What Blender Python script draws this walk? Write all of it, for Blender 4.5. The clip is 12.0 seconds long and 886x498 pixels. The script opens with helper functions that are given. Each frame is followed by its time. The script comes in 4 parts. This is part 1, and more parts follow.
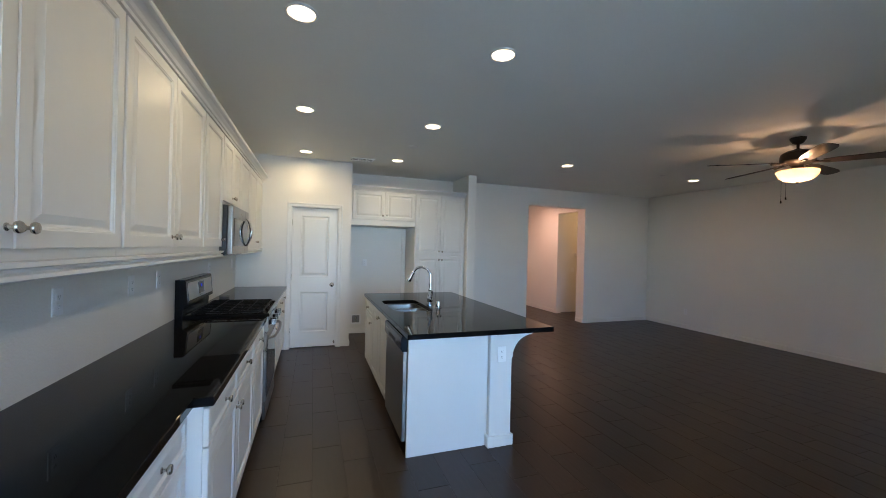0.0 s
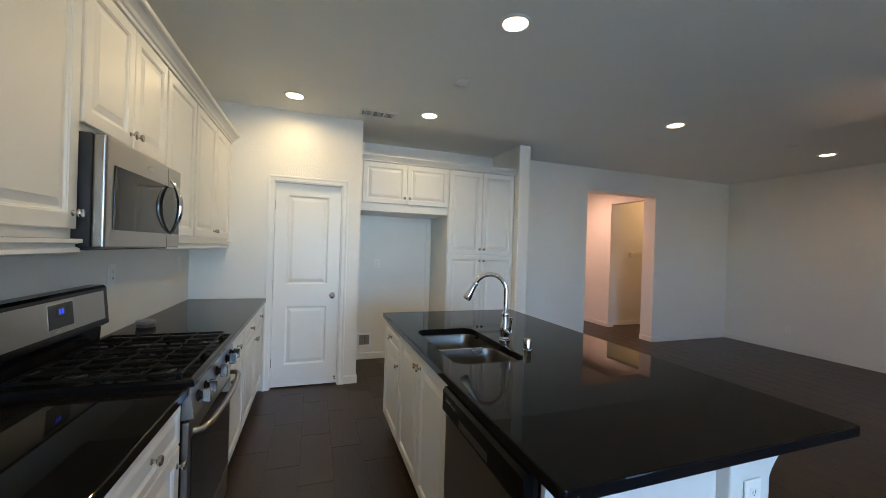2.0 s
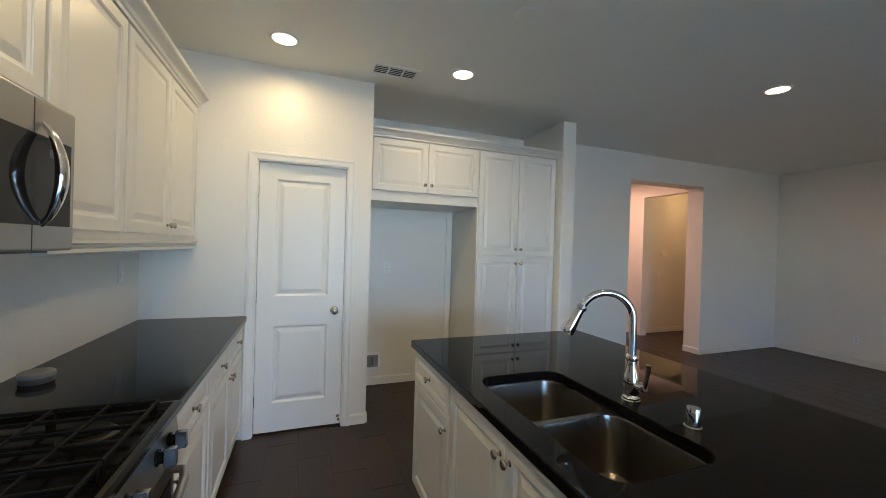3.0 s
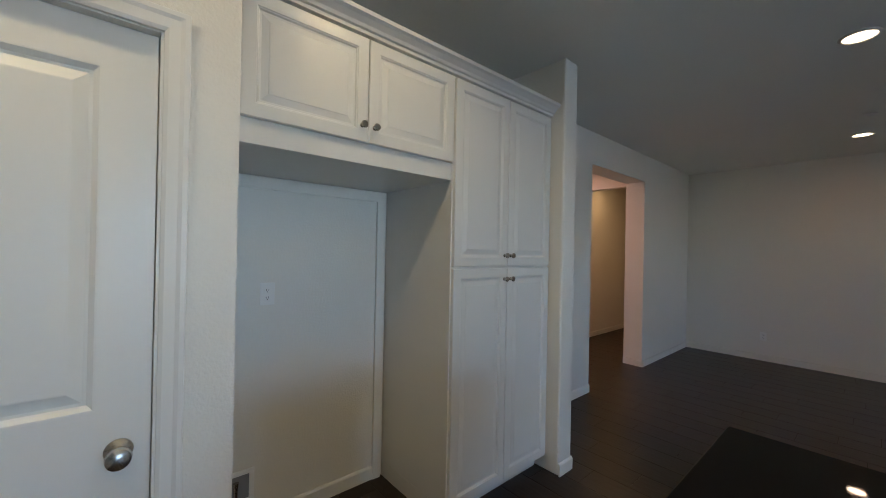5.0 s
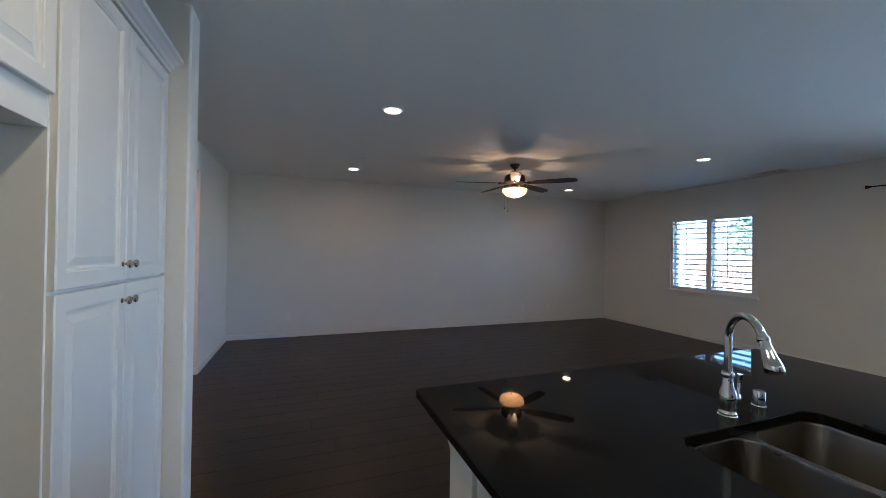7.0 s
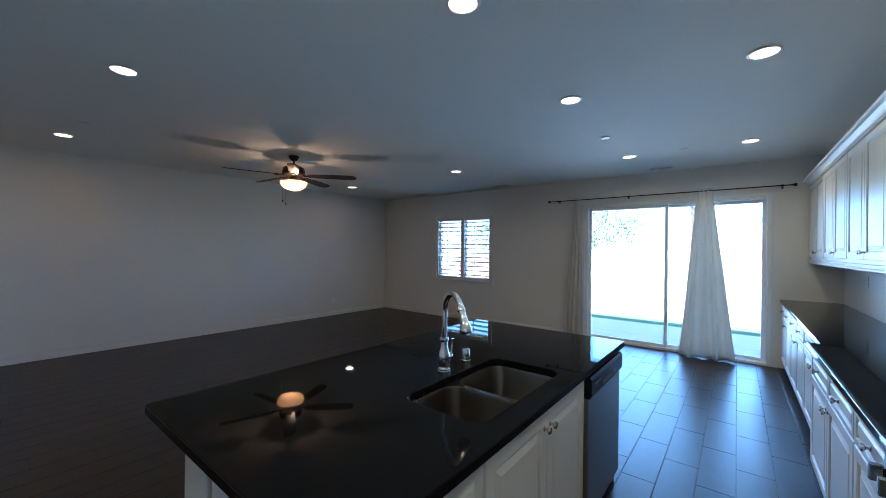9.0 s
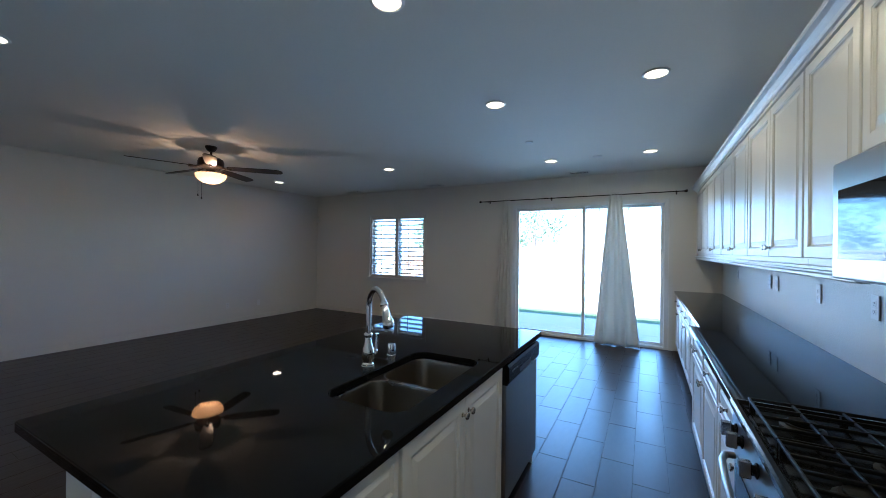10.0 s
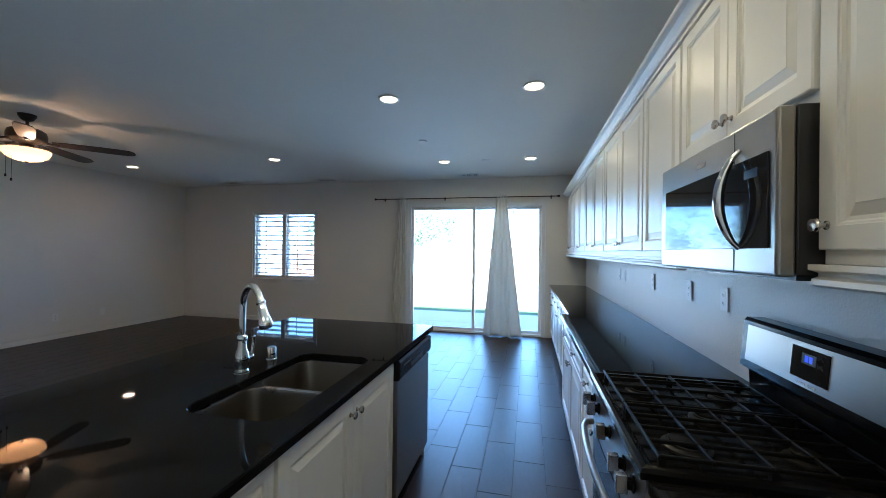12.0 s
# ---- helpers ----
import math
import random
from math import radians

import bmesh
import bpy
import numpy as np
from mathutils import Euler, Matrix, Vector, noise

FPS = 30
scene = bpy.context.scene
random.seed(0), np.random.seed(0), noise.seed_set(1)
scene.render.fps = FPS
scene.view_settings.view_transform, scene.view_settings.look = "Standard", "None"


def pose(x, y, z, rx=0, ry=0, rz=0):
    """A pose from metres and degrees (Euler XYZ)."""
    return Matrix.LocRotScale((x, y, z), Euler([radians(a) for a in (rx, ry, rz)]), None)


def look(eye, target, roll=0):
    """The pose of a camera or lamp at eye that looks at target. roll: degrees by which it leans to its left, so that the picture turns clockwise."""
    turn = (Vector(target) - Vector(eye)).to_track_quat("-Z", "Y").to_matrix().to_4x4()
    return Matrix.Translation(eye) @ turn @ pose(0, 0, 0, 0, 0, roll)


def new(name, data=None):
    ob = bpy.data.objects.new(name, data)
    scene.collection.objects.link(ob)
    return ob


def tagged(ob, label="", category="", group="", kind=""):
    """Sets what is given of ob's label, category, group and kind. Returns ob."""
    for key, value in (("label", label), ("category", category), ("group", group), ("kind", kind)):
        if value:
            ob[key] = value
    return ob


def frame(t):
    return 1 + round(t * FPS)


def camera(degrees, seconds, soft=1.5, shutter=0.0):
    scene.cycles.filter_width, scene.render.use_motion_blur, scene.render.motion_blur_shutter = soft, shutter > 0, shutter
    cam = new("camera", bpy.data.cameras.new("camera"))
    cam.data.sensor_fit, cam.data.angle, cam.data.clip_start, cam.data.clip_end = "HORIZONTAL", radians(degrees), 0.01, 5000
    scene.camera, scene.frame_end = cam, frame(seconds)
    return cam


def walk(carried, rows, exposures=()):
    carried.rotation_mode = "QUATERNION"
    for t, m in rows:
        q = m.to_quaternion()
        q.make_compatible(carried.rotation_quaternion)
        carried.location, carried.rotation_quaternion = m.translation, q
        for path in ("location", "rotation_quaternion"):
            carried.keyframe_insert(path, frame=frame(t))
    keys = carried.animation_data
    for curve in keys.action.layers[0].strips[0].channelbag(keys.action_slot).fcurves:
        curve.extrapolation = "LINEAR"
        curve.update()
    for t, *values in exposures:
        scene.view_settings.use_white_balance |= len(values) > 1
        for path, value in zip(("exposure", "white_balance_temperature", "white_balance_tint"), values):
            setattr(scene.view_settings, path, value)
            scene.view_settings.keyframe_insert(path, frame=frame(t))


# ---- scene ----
# ---------------------------------------------------------------- camera and walk
# seconds, x, y, z, heading clockwise from +y, pitch up, lean
PATH = [
    (0, 1.050, 1.411, 1.491, 19.19, -0.07, 1.41),
    (0.5, 1.062, 1.798, 1.467, 19.13, -0.18, 1.53),
    (1, 1.066, 2.239, 1.458, 19.22, -0.11, 1.58),
    (1.5, 1.135, 2.708, 1.443, 19.08, -0.16, 1.68),
    (2, 1.122, 3.166, 1.439, 19.18, -0.13, 1.82),
    (2.5, 1.082, 3.636, 1.422, 19.50, 0.44, 1.61),
    (2.7, 1.071, 3.826, 1.432, 19.83, -0.05, 1.66),
    (4.3, 1.249, 5.276, 1.457, 27.81, 0.16, 1.30),
    (4.5, 1.280, 5.452, 1.470, 30.40, 0.18, 1.25),
    (5, 1.312, 5.863, 1.462, 40.76, 0.19, 1.15),
    (5.5, 1.352, 6.162, 1.462, 55.47, 0.19, 1.13),
    (6, 1.429, 6.373, 1.463, 70.24, 0.14, 1.10),
    (6.5, 1.383, 6.530, 1.499, 89.41, 0.28, 1.04),
    (7, 1.273, 6.641, 1.504, 110.46, 0.37, 0.88),
    (7.5, 1.201, 6.598, 1.506, 122.52, 0.28, 0.66),
    (9.5, 1.049, 6.580, 1.494, 146.50, 0.06, 0.73),
    (10, 1.009, 6.575, 1.484, 151.32, 0.07, 0.66),
    (10.5, 0.983, 6.567, 1.475, 155.61, 0.15, 0.64),
    (11, 0.977, 6.550, 1.467, 159.59, 0.19, 0.60),
    (11.5, 0.985, 6.536, 1.460, 163.69, 0.21, 0.68),
    (12, 0.994, 6.532, 1.452, 167.12, 0.25, 0.71),
]
cam = camera(100.0, 12.0, soft=0.9)


def eye_row(t, x, y, z, yaw, pitch, lean):
    a, b = radians(yaw), radians(pitch)
    way = Vector((math.sin(a) * math.cos(b), math.cos(a) * math.cos(b), math.sin(b)))
    eye = Vector((x, y, z))
    return t, look(eye, eye + way, lean)


walk(cam, [eye_row(*row) for row in PATH],
     exposures=[(0.0, 3.69, 6000, 12), (2.5, 3.89, 6200, 11), (4.5, 3.32, 6050, 11), (6.0, 3.50, 5850, 12), (7.5, 3.9, 5150, 11), (9.5, 3.52, 5000, 8), (12.0, 3.68, 5200, 8)])

# ---------------------------------------------------------------- world, sun, lamps
H = 2.744
world = bpy.data.worlds.new("sky")
scene.world = world
world.use_nodes = True
wn = world.node_tree.nodes
sky = wn.new("ShaderNodeTexSky")
sky.sky_type, sky.sun_disc = "NISHITA", False
sky.sun_elevation, sky.sun_rotation = radians(48), radians(20)
sky.altitude, sky.dust_density, sky.ozone_density = 2200, 0.0, 6.0
wn["Background"].inputs["Strength"].default_value = 0.15
world.node_tree.links.new(sky.outputs["Color"], wn["Background"].inputs["Color"])

sun = new("sun", bpy.data.lights.new("sun", "SUN"))
sun.data.energy, sun.data.angle, sun.data.color = 4.0, radians(0.5), (1.0, 0.95, 0.87)
sun.matrix_world = look((3 + 4, 3 + 11, 13), (3, 3, 0))

DOWNLIGHTS = [(0.975, 1.278), (2.194, 1.278), (0.960, 3.565), (2.168, 3.545), (0.946, 5.065), (2.178, 5.062), (0.926, 6.705), (2.162, 6.690),
              (4.503, 5.930), (7.071, 5.955), (4.591, 1.836), (7.225, 1.813)]
HALL_LIGHTS = [(5.75, 9.10), (7.55, 8.55)]


def lamp_disc(x, y, z, watts, color, size=0.13):
    lamp = new("downlight_lamp", bpy.data.lights.new("downlight_lamp", "AREA"))
    lamp.data.shape, lamp.data.size = "DISK", size
    lamp.data.energy, lamp.data.color, lamp.data.spread = watts, color, radians(168)
    lamp.location = (x, y, z)
    return lamp


for lx, ly in DOWNLIGHTS:
    lamp_disc(lx, ly, H - 0.012, 0.42 if lx < 3 else 0.16, (1.0, 0.76, 0.40) if lx < 3 else (1.0, 0.62, 0.40))
lamp_disc(HALL_LIGHTS[0][0], HALL_LIGHTS[0][1], H - 0.012, 1.8, (1.0, 0.53, 0.37))
lamp_disc(HALL_LIGHTS[1][0], HALL_LIGHTS[1][1], H - 0.012, 0.40, (1.0, 0.58, 0.24))
FAN = (5.824, 3.880)
bulb = new("fan_bulb", bpy.data.lights.new("fan_bulb", "POINT"))
bulb.data.energy, bulb.data.color, bulb.data.shadow_soft_size = 0.80, (1.0, 0.58, 0.31), 0.02
bulb.location = (FAN[0], FAN[1], 2.362)

# added blue area lamp that boosts the sky's light entering by the sliding door
door_fill = new("door_fill_lamp", bpy.data.lights.new("door_fill_lamp", "AREA"))
door_fill.data.shape, door_fill.data.size, door_fill.data.size_y = "RECTANGLE", 2.2, 2.0
door_fill.data.energy, door_fill.data.color, door_fill.data.spread = 2.0, (0.42, 0.69, 1.0), radians(84)
door_fill.matrix_world = look((1.93, -0.19, 1.15), (1.93, 5.0, 0.9))


# ---------------------------------------------------------------- materials
def material(name, color, rough=0.5, metal=0.0, vary=0.06, scale=6.0, grain=0.04, grain_scale=60.0, bump=0.0, bump_scale=120.0,
             rough_vary=0.08, stretch=(1, 1, 1), coat=0.0, random_amount=0.0, island=False, specular=0.5):
    m = bpy.data.materials.new(name)
    m.use_nodes = True
    nt = m.node_tree
    n, l = nt.nodes, nt.links
    bsdf = n["Principled BSDF"]
    bsdf.inputs["Metallic"].default_value = metal
    bsdf.inputs["Specular IOR Level"].default_value = specular
    bsdf.inputs["Coat Weight"].default_value = coat
    bsdf.inputs["Coat Roughness"].default_value = 0.06
    coord = n.new("ShaderNodeTexCoord")
    mapping = n.new("ShaderNodeMapping")
    mapping.inputs["Scale"].default_value = stretch
    geo = n.new("ShaderNodeNewGeometry")
    l.new(geo.outputs["Position"], mapping.inputs["Vector"])
    big = n.new("ShaderNodeTexNoise")
    big.inputs["Scale"].default_value, big.inputs["Detail"].default_value = scale, 3.0
    small = n.new("ShaderNodeTexNoise")
    small.inputs["Scale"].default_value, small.inputs["Detail"].default_value = grain_scale, 4.0
    l.new(mapping.outputs["Vector"], big.inputs["Vector"])
    l.new(mapping.outputs["Vector"], small.inputs["Vector"])
    # value = 1 + vary*(big-0.5)*2 + grain*(small-0.5)*2 (+ random per piece)
    a = n.new("ShaderNodeMath")
    a.operation = "MULTIPLY_ADD"
    a.inputs[1].default_value, a.inputs[2].default_value = 2 * vary, 1 - vary - grain
    l.new(big.outputs["Fac"], a.inputs[0])
    b = n.new("ShaderNodeMath")
    b.operation = "MULTIPLY_ADD"
    b.inputs[1].default_value = 2 * grain
    l.new(small.outputs["Fac"], b.inputs[0])
    l.new(a.outputs[0], b.inputs[2])
    value = b
    if random_amount:
        if island:
            source = geo.outputs["Random Per Island"]
        else:
            source = n.new("ShaderNodeObjectInfo").outputs["Random"]
        r = n.new("ShaderNodeMath")
        r.operation = "MULTIPLY_ADD"
        r.inputs[1].default_value, r.inputs[2].default_value = 2 * random_amount, 1 - random_amount
        l.new(source, r.inputs[0])
        v = n.new("ShaderNodeMath")
        v.operation = "MULTIPLY"
        l.new(b.outputs[0], v.inputs[0])
        l.new(r.outputs[0], v.inputs[1])
        value = v
    mix = n.new("ShaderNodeVectorMath")
    mix.operation = "SCALE"
    mix.inputs[0].default_value = color
    l.new(value.outputs[0], mix.inputs["Scale"])
    l.new(mix.outputs["Vector"], bsdf.inputs["Base Color"])
    rr = n.new("ShaderNodeMath")
    rr.operation = "MULTIPLY_ADD"
    rr.inputs[1].default_value, rr.inputs[2].default_value = 2 * rough_vary, rough - rough_vary
    rr.use_clamp = True
    l.new(big.outputs["Fac"], rr.inputs[0])
    l.new(rr.outputs[0], bsdf.inputs["Roughness"])
    if bump:
        bn = n.new("ShaderNodeTexNoise")
        bn.inputs["Scale"].default_value, bn.inputs["Detail"].default_value = bump_scale, 3.0
        l.new(mapping.outputs["Vector"], bn.inputs["Vector"])
        bp = n.new("ShaderNodeBump")
        bp.inputs["Strength"].default_value, bp.inputs["Distance"].default_value = bump, 0.004
        l.new(bn.outputs["Fac"], bp.inputs["Height"])
        l.new(bp.outputs["Normal"], bsdf.inputs["Normal"])
    return m


def glass_material(name, tint=(0.95, 0.98, 0.97)):
    m = bpy.data.materials.new(name)
    m.use_nodes = True
    n, l = m.node_tree.nodes, m.node_tree.links
    n.remove(n["Principled BSDF"])
    clear = n.new("ShaderNodeBsdfTransparent")
    clear.inputs["Color"].default_value = (*tint, 1)
    gloss = n.new("ShaderNodeBsdfGlossy")
    gloss.inputs["Roughness"].default_value = 0.02
    mix = n.new("ShaderNodeMixShader")
    fres = n.new("ShaderNodeFresnel")
    fres.inputs["IOR"].default_value = 1.45
    l.new(fres.outputs["Fac"], mix.inputs["Fac"])
    l.new(clear.outputs[0], mix.inputs[1])
    l.new(gloss.outputs[0], mix.inputs[2])
    l.new(mix.outputs[0], n["Material Output"].inputs["Surface"])
    return m


def glow_material(name, color, strength):
    m = bpy.data.materials.new(name)
    m.use_nodes = True
    bsdf = m.node_tree.nodes["Principled BSDF"]
    bsdf.inputs["Base Color"].default_value = (*color, 1)
    bsdf.inputs["Emission Color"].default_value = (*color, 1)
    bsdf.inputs["Emission Strength"].default_value = strength
    return m


WALL = material("wall_paint", (0.79, 0.765, 0.70), 0.42, vary=0.035, scale=1.5, grain=0.02, bump=0.42, bump_scale=105)
CEIL = material("ceiling_paint", (0.84, 0.835, 0.775), 0.8, vary=0.025, scale=1.2, grain=0.02, bump=0.2, bump_scale=80)
TRIM = material("trim_paint", (0.78, 0.77, 0.73), 0.35, vary=0.02, scale=3, grain=0.01, bump=0.03, bump_scale=60)
CABINET = material("cabinet_paint", (0.70, 0.69, 0.655), 0.38, rough_vary=0.02, specular=0.7, vary=0.025, scale=4, grain=0.012, bump=0.03, bump_scale=70)
QUARTZ = material("black_quartz", (0.006, 0.006, 0.0065), 0.03, vary=0.25, scale=9, grain=0.5, grain_scale=420, rough_vary=0.012, specular=0.13)
TILE = material("dark_tile", (0.024, 0.0128, 0.0068), 0.34, vary=0.20, scale=3.0, grain=0.32, grain_scale=11, bump=0.26, bump_scale=13,
                rough_vary=0.03, stretch=(3.0, 0.55, 1), random_amount=0.28, specular=0.42)
TILE_JOINED = material("dark_tile_far", (0.024, 0.0128, 0.0068), 0.34, vary=0.20, scale=3.0, grain=0.32, grain_scale=11, bump=0.26,
                       bump_scale=13, rough_vary=0.03, stretch=(3.0, 0.55, 1), random_amount=0.28, specular=0.42, island=True)
GROUT = material("grout", (0.018, 0.011, 0.007), 0.75, vary=0.2, grain=0.1)
STEEL = material("brushed_steel", (0.31, 0.29, 0.265), 0.30, metal=1.0, vary=0.015, scale=2, grain=0.025, grain_scale=60, stretch=(1, 0.08, 4), rough_vary=0.02)
SINK_STEEL = material("sink_steel", (0.21, 0.195, 0.175), 0.28, metal=1.0, vary=0.05, scale=3, grain=0.02, grain_scale=60, rough_vary=0.04)
CHROME = material("chrome", (0.66, 0.66, 0.66), 0.05, metal=1.0, vary=0.02, grain=0.01, rough_vary=0.02)
NICKEL = material("satin_nickel", (0.52, 0.49, 0.45), 0.24, metal=1.0, vary=0.05, grain=0.03, rough_vary=0.05)
ENAMEL = material("black_enamel", (0.005, 0.005, 0.0055), 0.16, vary=0.2, grain=0.1, rough_vary=0.04, specular=0.16)
IRON = material("cast_iron", (0.006, 0.006, 0.006), 0.5, vary=0.2, scale=20, grain=0.3, grain_scale=200, bump=0.2, bump_scale=300, specular=0.12)
BLACK_PLASTIC = material("black_plastic", (0.018, 0.018, 0.019), 0.38, vary=0.1, grain=0.1)
SMOKED = material("smoked_glass", (0.012, 0.012, 0.013), 0.05, vary=0.1, grain=0.05, rough_vary=0.015, specular=0.16)
PLATE = material("plastic_plate", (0.84, 0.83, 0.80), 0.35, vary=0.02, grain=0.01)
SLOT = material("dark_slot", (0.03, 0.03, 0.03), 0.6)
BRONZE = material("dark_bronze", (0.030, 0.022, 0.017), 0.38, metal=0.6, vary=0.2, grain=0.1)
BLADE = material("dark_walnut", (0.040, 0.024, 0.016), 0.42, vary=0.25, scale=4, grain=0.25, grain_scale=30, stretch=(1, 1, 1))
CLOTH = material("curtain_cloth", (0.78, 0.765, 0.71), 0.9, vary=0.05, scale=5, grain=0.06, grain_scale=300, bump=0.1, bump_scale=500)
VINYL = material("white_vinyl", (0.78, 0.79, 0.79), 0.35, vary=0.02, grain=0.01)
CONCRETE = material("concrete", (0.52, 0.43, 0.335), 0.85, vary=0.12, scale=1.5, grain=0.10, grain_scale=40, bump=0.2, bump_scale=80)
GRAVEL = material("pale_ground", (0.42, 0.38, 0.32), 0.95, vary=0.15, scale=0.8, grain=0.2, grain_scale=30, bump=0.4, bump_scale=40)
TURF = material("turf", (0.075, 0.115, 0.030), 0.9, vary=0.2, scale=2, grain=0.3, grain_scale=80, bump=0.6, bump_scale=200)
STUCCO = material("stucco", (0.48, 0.43, 0.36), 0.9, vary=0.06, scale=1.0, grain=0.08, grain_scale=60, bump=0.4, bump_scale=60)
FENCE = material("redwood_fence", (0.26, 0.12, 0.07), 0.75, vary=0.2, scale=2, grain=0.2, grain_scale=30, stretch=(4, 4, 0.5), random_amount=0.15)
BLOCK = material("block_wall", (0.45, 0.40, 0.34), 0.9, vary=0.08, scale=1.0, grain=0.12, grain_scale=50, bump=0.4, bump_scale=50)
BARK = material("bark", (0.16, 0.12, 0.09), 0.9, vary=0.25, scale=6, grain=0.3, grain_scale=30, bump=0.8, bump_scale=20)
LEAF = material("leaf", (0.06, 0.10, 0.035), 0.55, vary=0.3, scale=3, grain=0.1, random_amount=0.3, island=True)
GLASS = glass_material("clear_glass")
DISPLAY = glow_material("blue_digits", (0.03, 0.07, 1.0), 0.055)
LENS = glow_material("downlight_lens", (1.0, 0.74, 0.44), 0.85)
BOWL = material("frosted_bowl", (0.55, 0.45, 0.34), 0.5, vary=0.03, grain=0.02)
# frosted glass lit by the bulb inside it
bn_, bl_ = BOWL.node_tree.nodes, BOWL.node_tree.links
milk = bn_.new("ShaderNodeBsdfTranslucent")
milk.inputs["Color"].default_value = (0.62, 0.44, 0.27, 1)
milk_mix = bn_.new("ShaderNodeMixShader")
milk_mix.inputs["Fac"].default_value = 0.75
bl_.new(bn_["Principled BSDF"].outputs[0], milk_mix.inputs[1])
bl_.new(milk.outputs[0], milk_mix.inputs[2])
bl_.new(milk_mix.outputs[0], bn_["Material Output"].inputs["Surface"])
# the curtain lets some daylight through
cn, cl = CLOTH.node_tree.nodes, CLOTH.node_tree.links
veil = cn.new("ShaderNodeBsdfTranslucent")
veil.inputs["Color"].default_value = (0.80, 0.785, 0.73, 1)
veil_mix = cn.new("ShaderNodeMixShader")
veil_mix.inputs["Fac"].default_value = 0.24
cl.new(cn["Principled BSDF"].outputs[0], veil_mix.inputs[1])
cl.new(veil.outputs[0], veil_mix.inputs[2])
cl.new(veil_mix.outputs[0], cn["Material Output"].inputs["Surface"])


# ---------------------------------------------------------------- mesh helpers
def box(bm, x0, y0, z0, x1, y1, z1, b=0.0, seg=1):
    """An axis-aligned box; b chamfers or rounds its edges."""
    x0, x1, y0, y1, z0, z1 = min(x0, x1), max(x0, x1), min(y0, y1), max(y0, y1), min(z0, z1), max(z0, z1)
    t = bmesh.new() if b else bm
    v = [t.verts.new((x, y, z)) for z in (z0, z1) for y in (y0, y1) for x in (x0, x1)]
    for f in ((0, 2, 3, 1), (4, 5, 7, 6), (0, 1, 5, 4), (2, 6, 7, 3), (0, 4, 6, 2), (1, 3, 7, 5)):
        t.faces.new([v[i] for i in f])
    if b:
        bmesh.ops.bevel(t, geom=list(t.edges), offset=min(b, 0.45 * min(x1 - x0, y1 - y0, z1 - z0)), segments=seg, affect="EDGES", profile=0.5)
        me = bpy.data.meshes.new("tmp")
        t.to_mesh(me)
        t.free()
        bm.from_mesh(me)
        bpy.data.meshes.remove(me)
    return bm


def lathe(bm, profile, center=(0, 0, 0), axis="z", n=24):
    """Revolve (radius, height) pairs about an axis through center."""
    c = Vector(center)
    turn = {"z": Matrix.Identity(3), "x": Matrix(((0, 0, 1), (1, 0, 0), (0, 1, 0))), "-x": Matrix(((0, 0, -1), (1, 0, 0), (0, -1, 0))),
            "y": Matrix(((1, 0, 0), (0, 0, 1), (0, -1, 0))), "-y": Matrix(((1, 0, 0), (0, 0, -1), (0, 1, 0)))}[axis]
    rings = []
    for r, h in profile:
        if r < 1e-6:
            rings.append([bm.verts.new(c + turn @ Vector((0, 0, h)))])
        else:
            rings.append([bm.verts.new(c + turn @ Vector((r * math.cos(2 * math.pi * i / n), r * math.sin(2 * math.pi * i / n), h))) for i in range(n)])
    for a, b in zip(rings, rings[1:]):
        for i in range(n):
            j = (i + 1) % n
            if len(a) == 1 and len(b) == 1:
                continue
            if len(a) == 1:
                bm.faces.new((a[0], b[j], b[i]))
            elif len(b) == 1:
                bm.faces.new((a[i], a[j], b[0]))
            else:
                bm.faces.new((a[i], a[j], b[j], b[i]))
    return bm


def tube(bm, points, radii, n=12, cap=True):
    """Sweep a circle along points; radii is one number or one per point."""
    pts = [Vector(p) for p in points]
    rad = radii if isinstance(radii, (list, tuple)) else [radii] * len(pts)
    rings, up = [], None
    for i, p in enumerate(pts):
        d = (pts[min(i + 1, len(pts) - 1)] - pts[max(i - 1, 0)]).normalized()
        if up is None:
            up = Vector((0, 0, 1)) if abs(d.z) < 0.9 else Vector((1, 0, 0))
        side = d.cross(up).normalized()
        up = side.cross(d).normalized()
        rings.append([bm.verts.new(p + (side * math.cos(2 * math.pi * k / n) + up * math.sin(2 * math.pi * k / n)) * rad[i]) for k in range(n)])
    for a, b in zip(rings, rings[1:]):
        for k in range(n):
            bm.faces.new((a[k], a[(k + 1) % n], b[(k + 1) % n], b[k]))
    if cap:
        bm.faces.new(rings[0][::-1])
        bm.faces.new(rings[-1])
    return bm


def prism(bm, outline, y0, y1):
    """Extrude an (x, z) outline from y0 to y1."""
    a = [bm.verts.new((x, y0, z)) for x, z in outline]
    b = [bm.verts.new((x, y1, z)) for x, z in outline]
    bm.faces.new(a)
    bm.faces.new(b[::-1])
    for i in range(len(a)):
        j = (i + 1) % len(a)
        bm.faces.new((a[j], a[i], b[i], b[j]))
    return bm


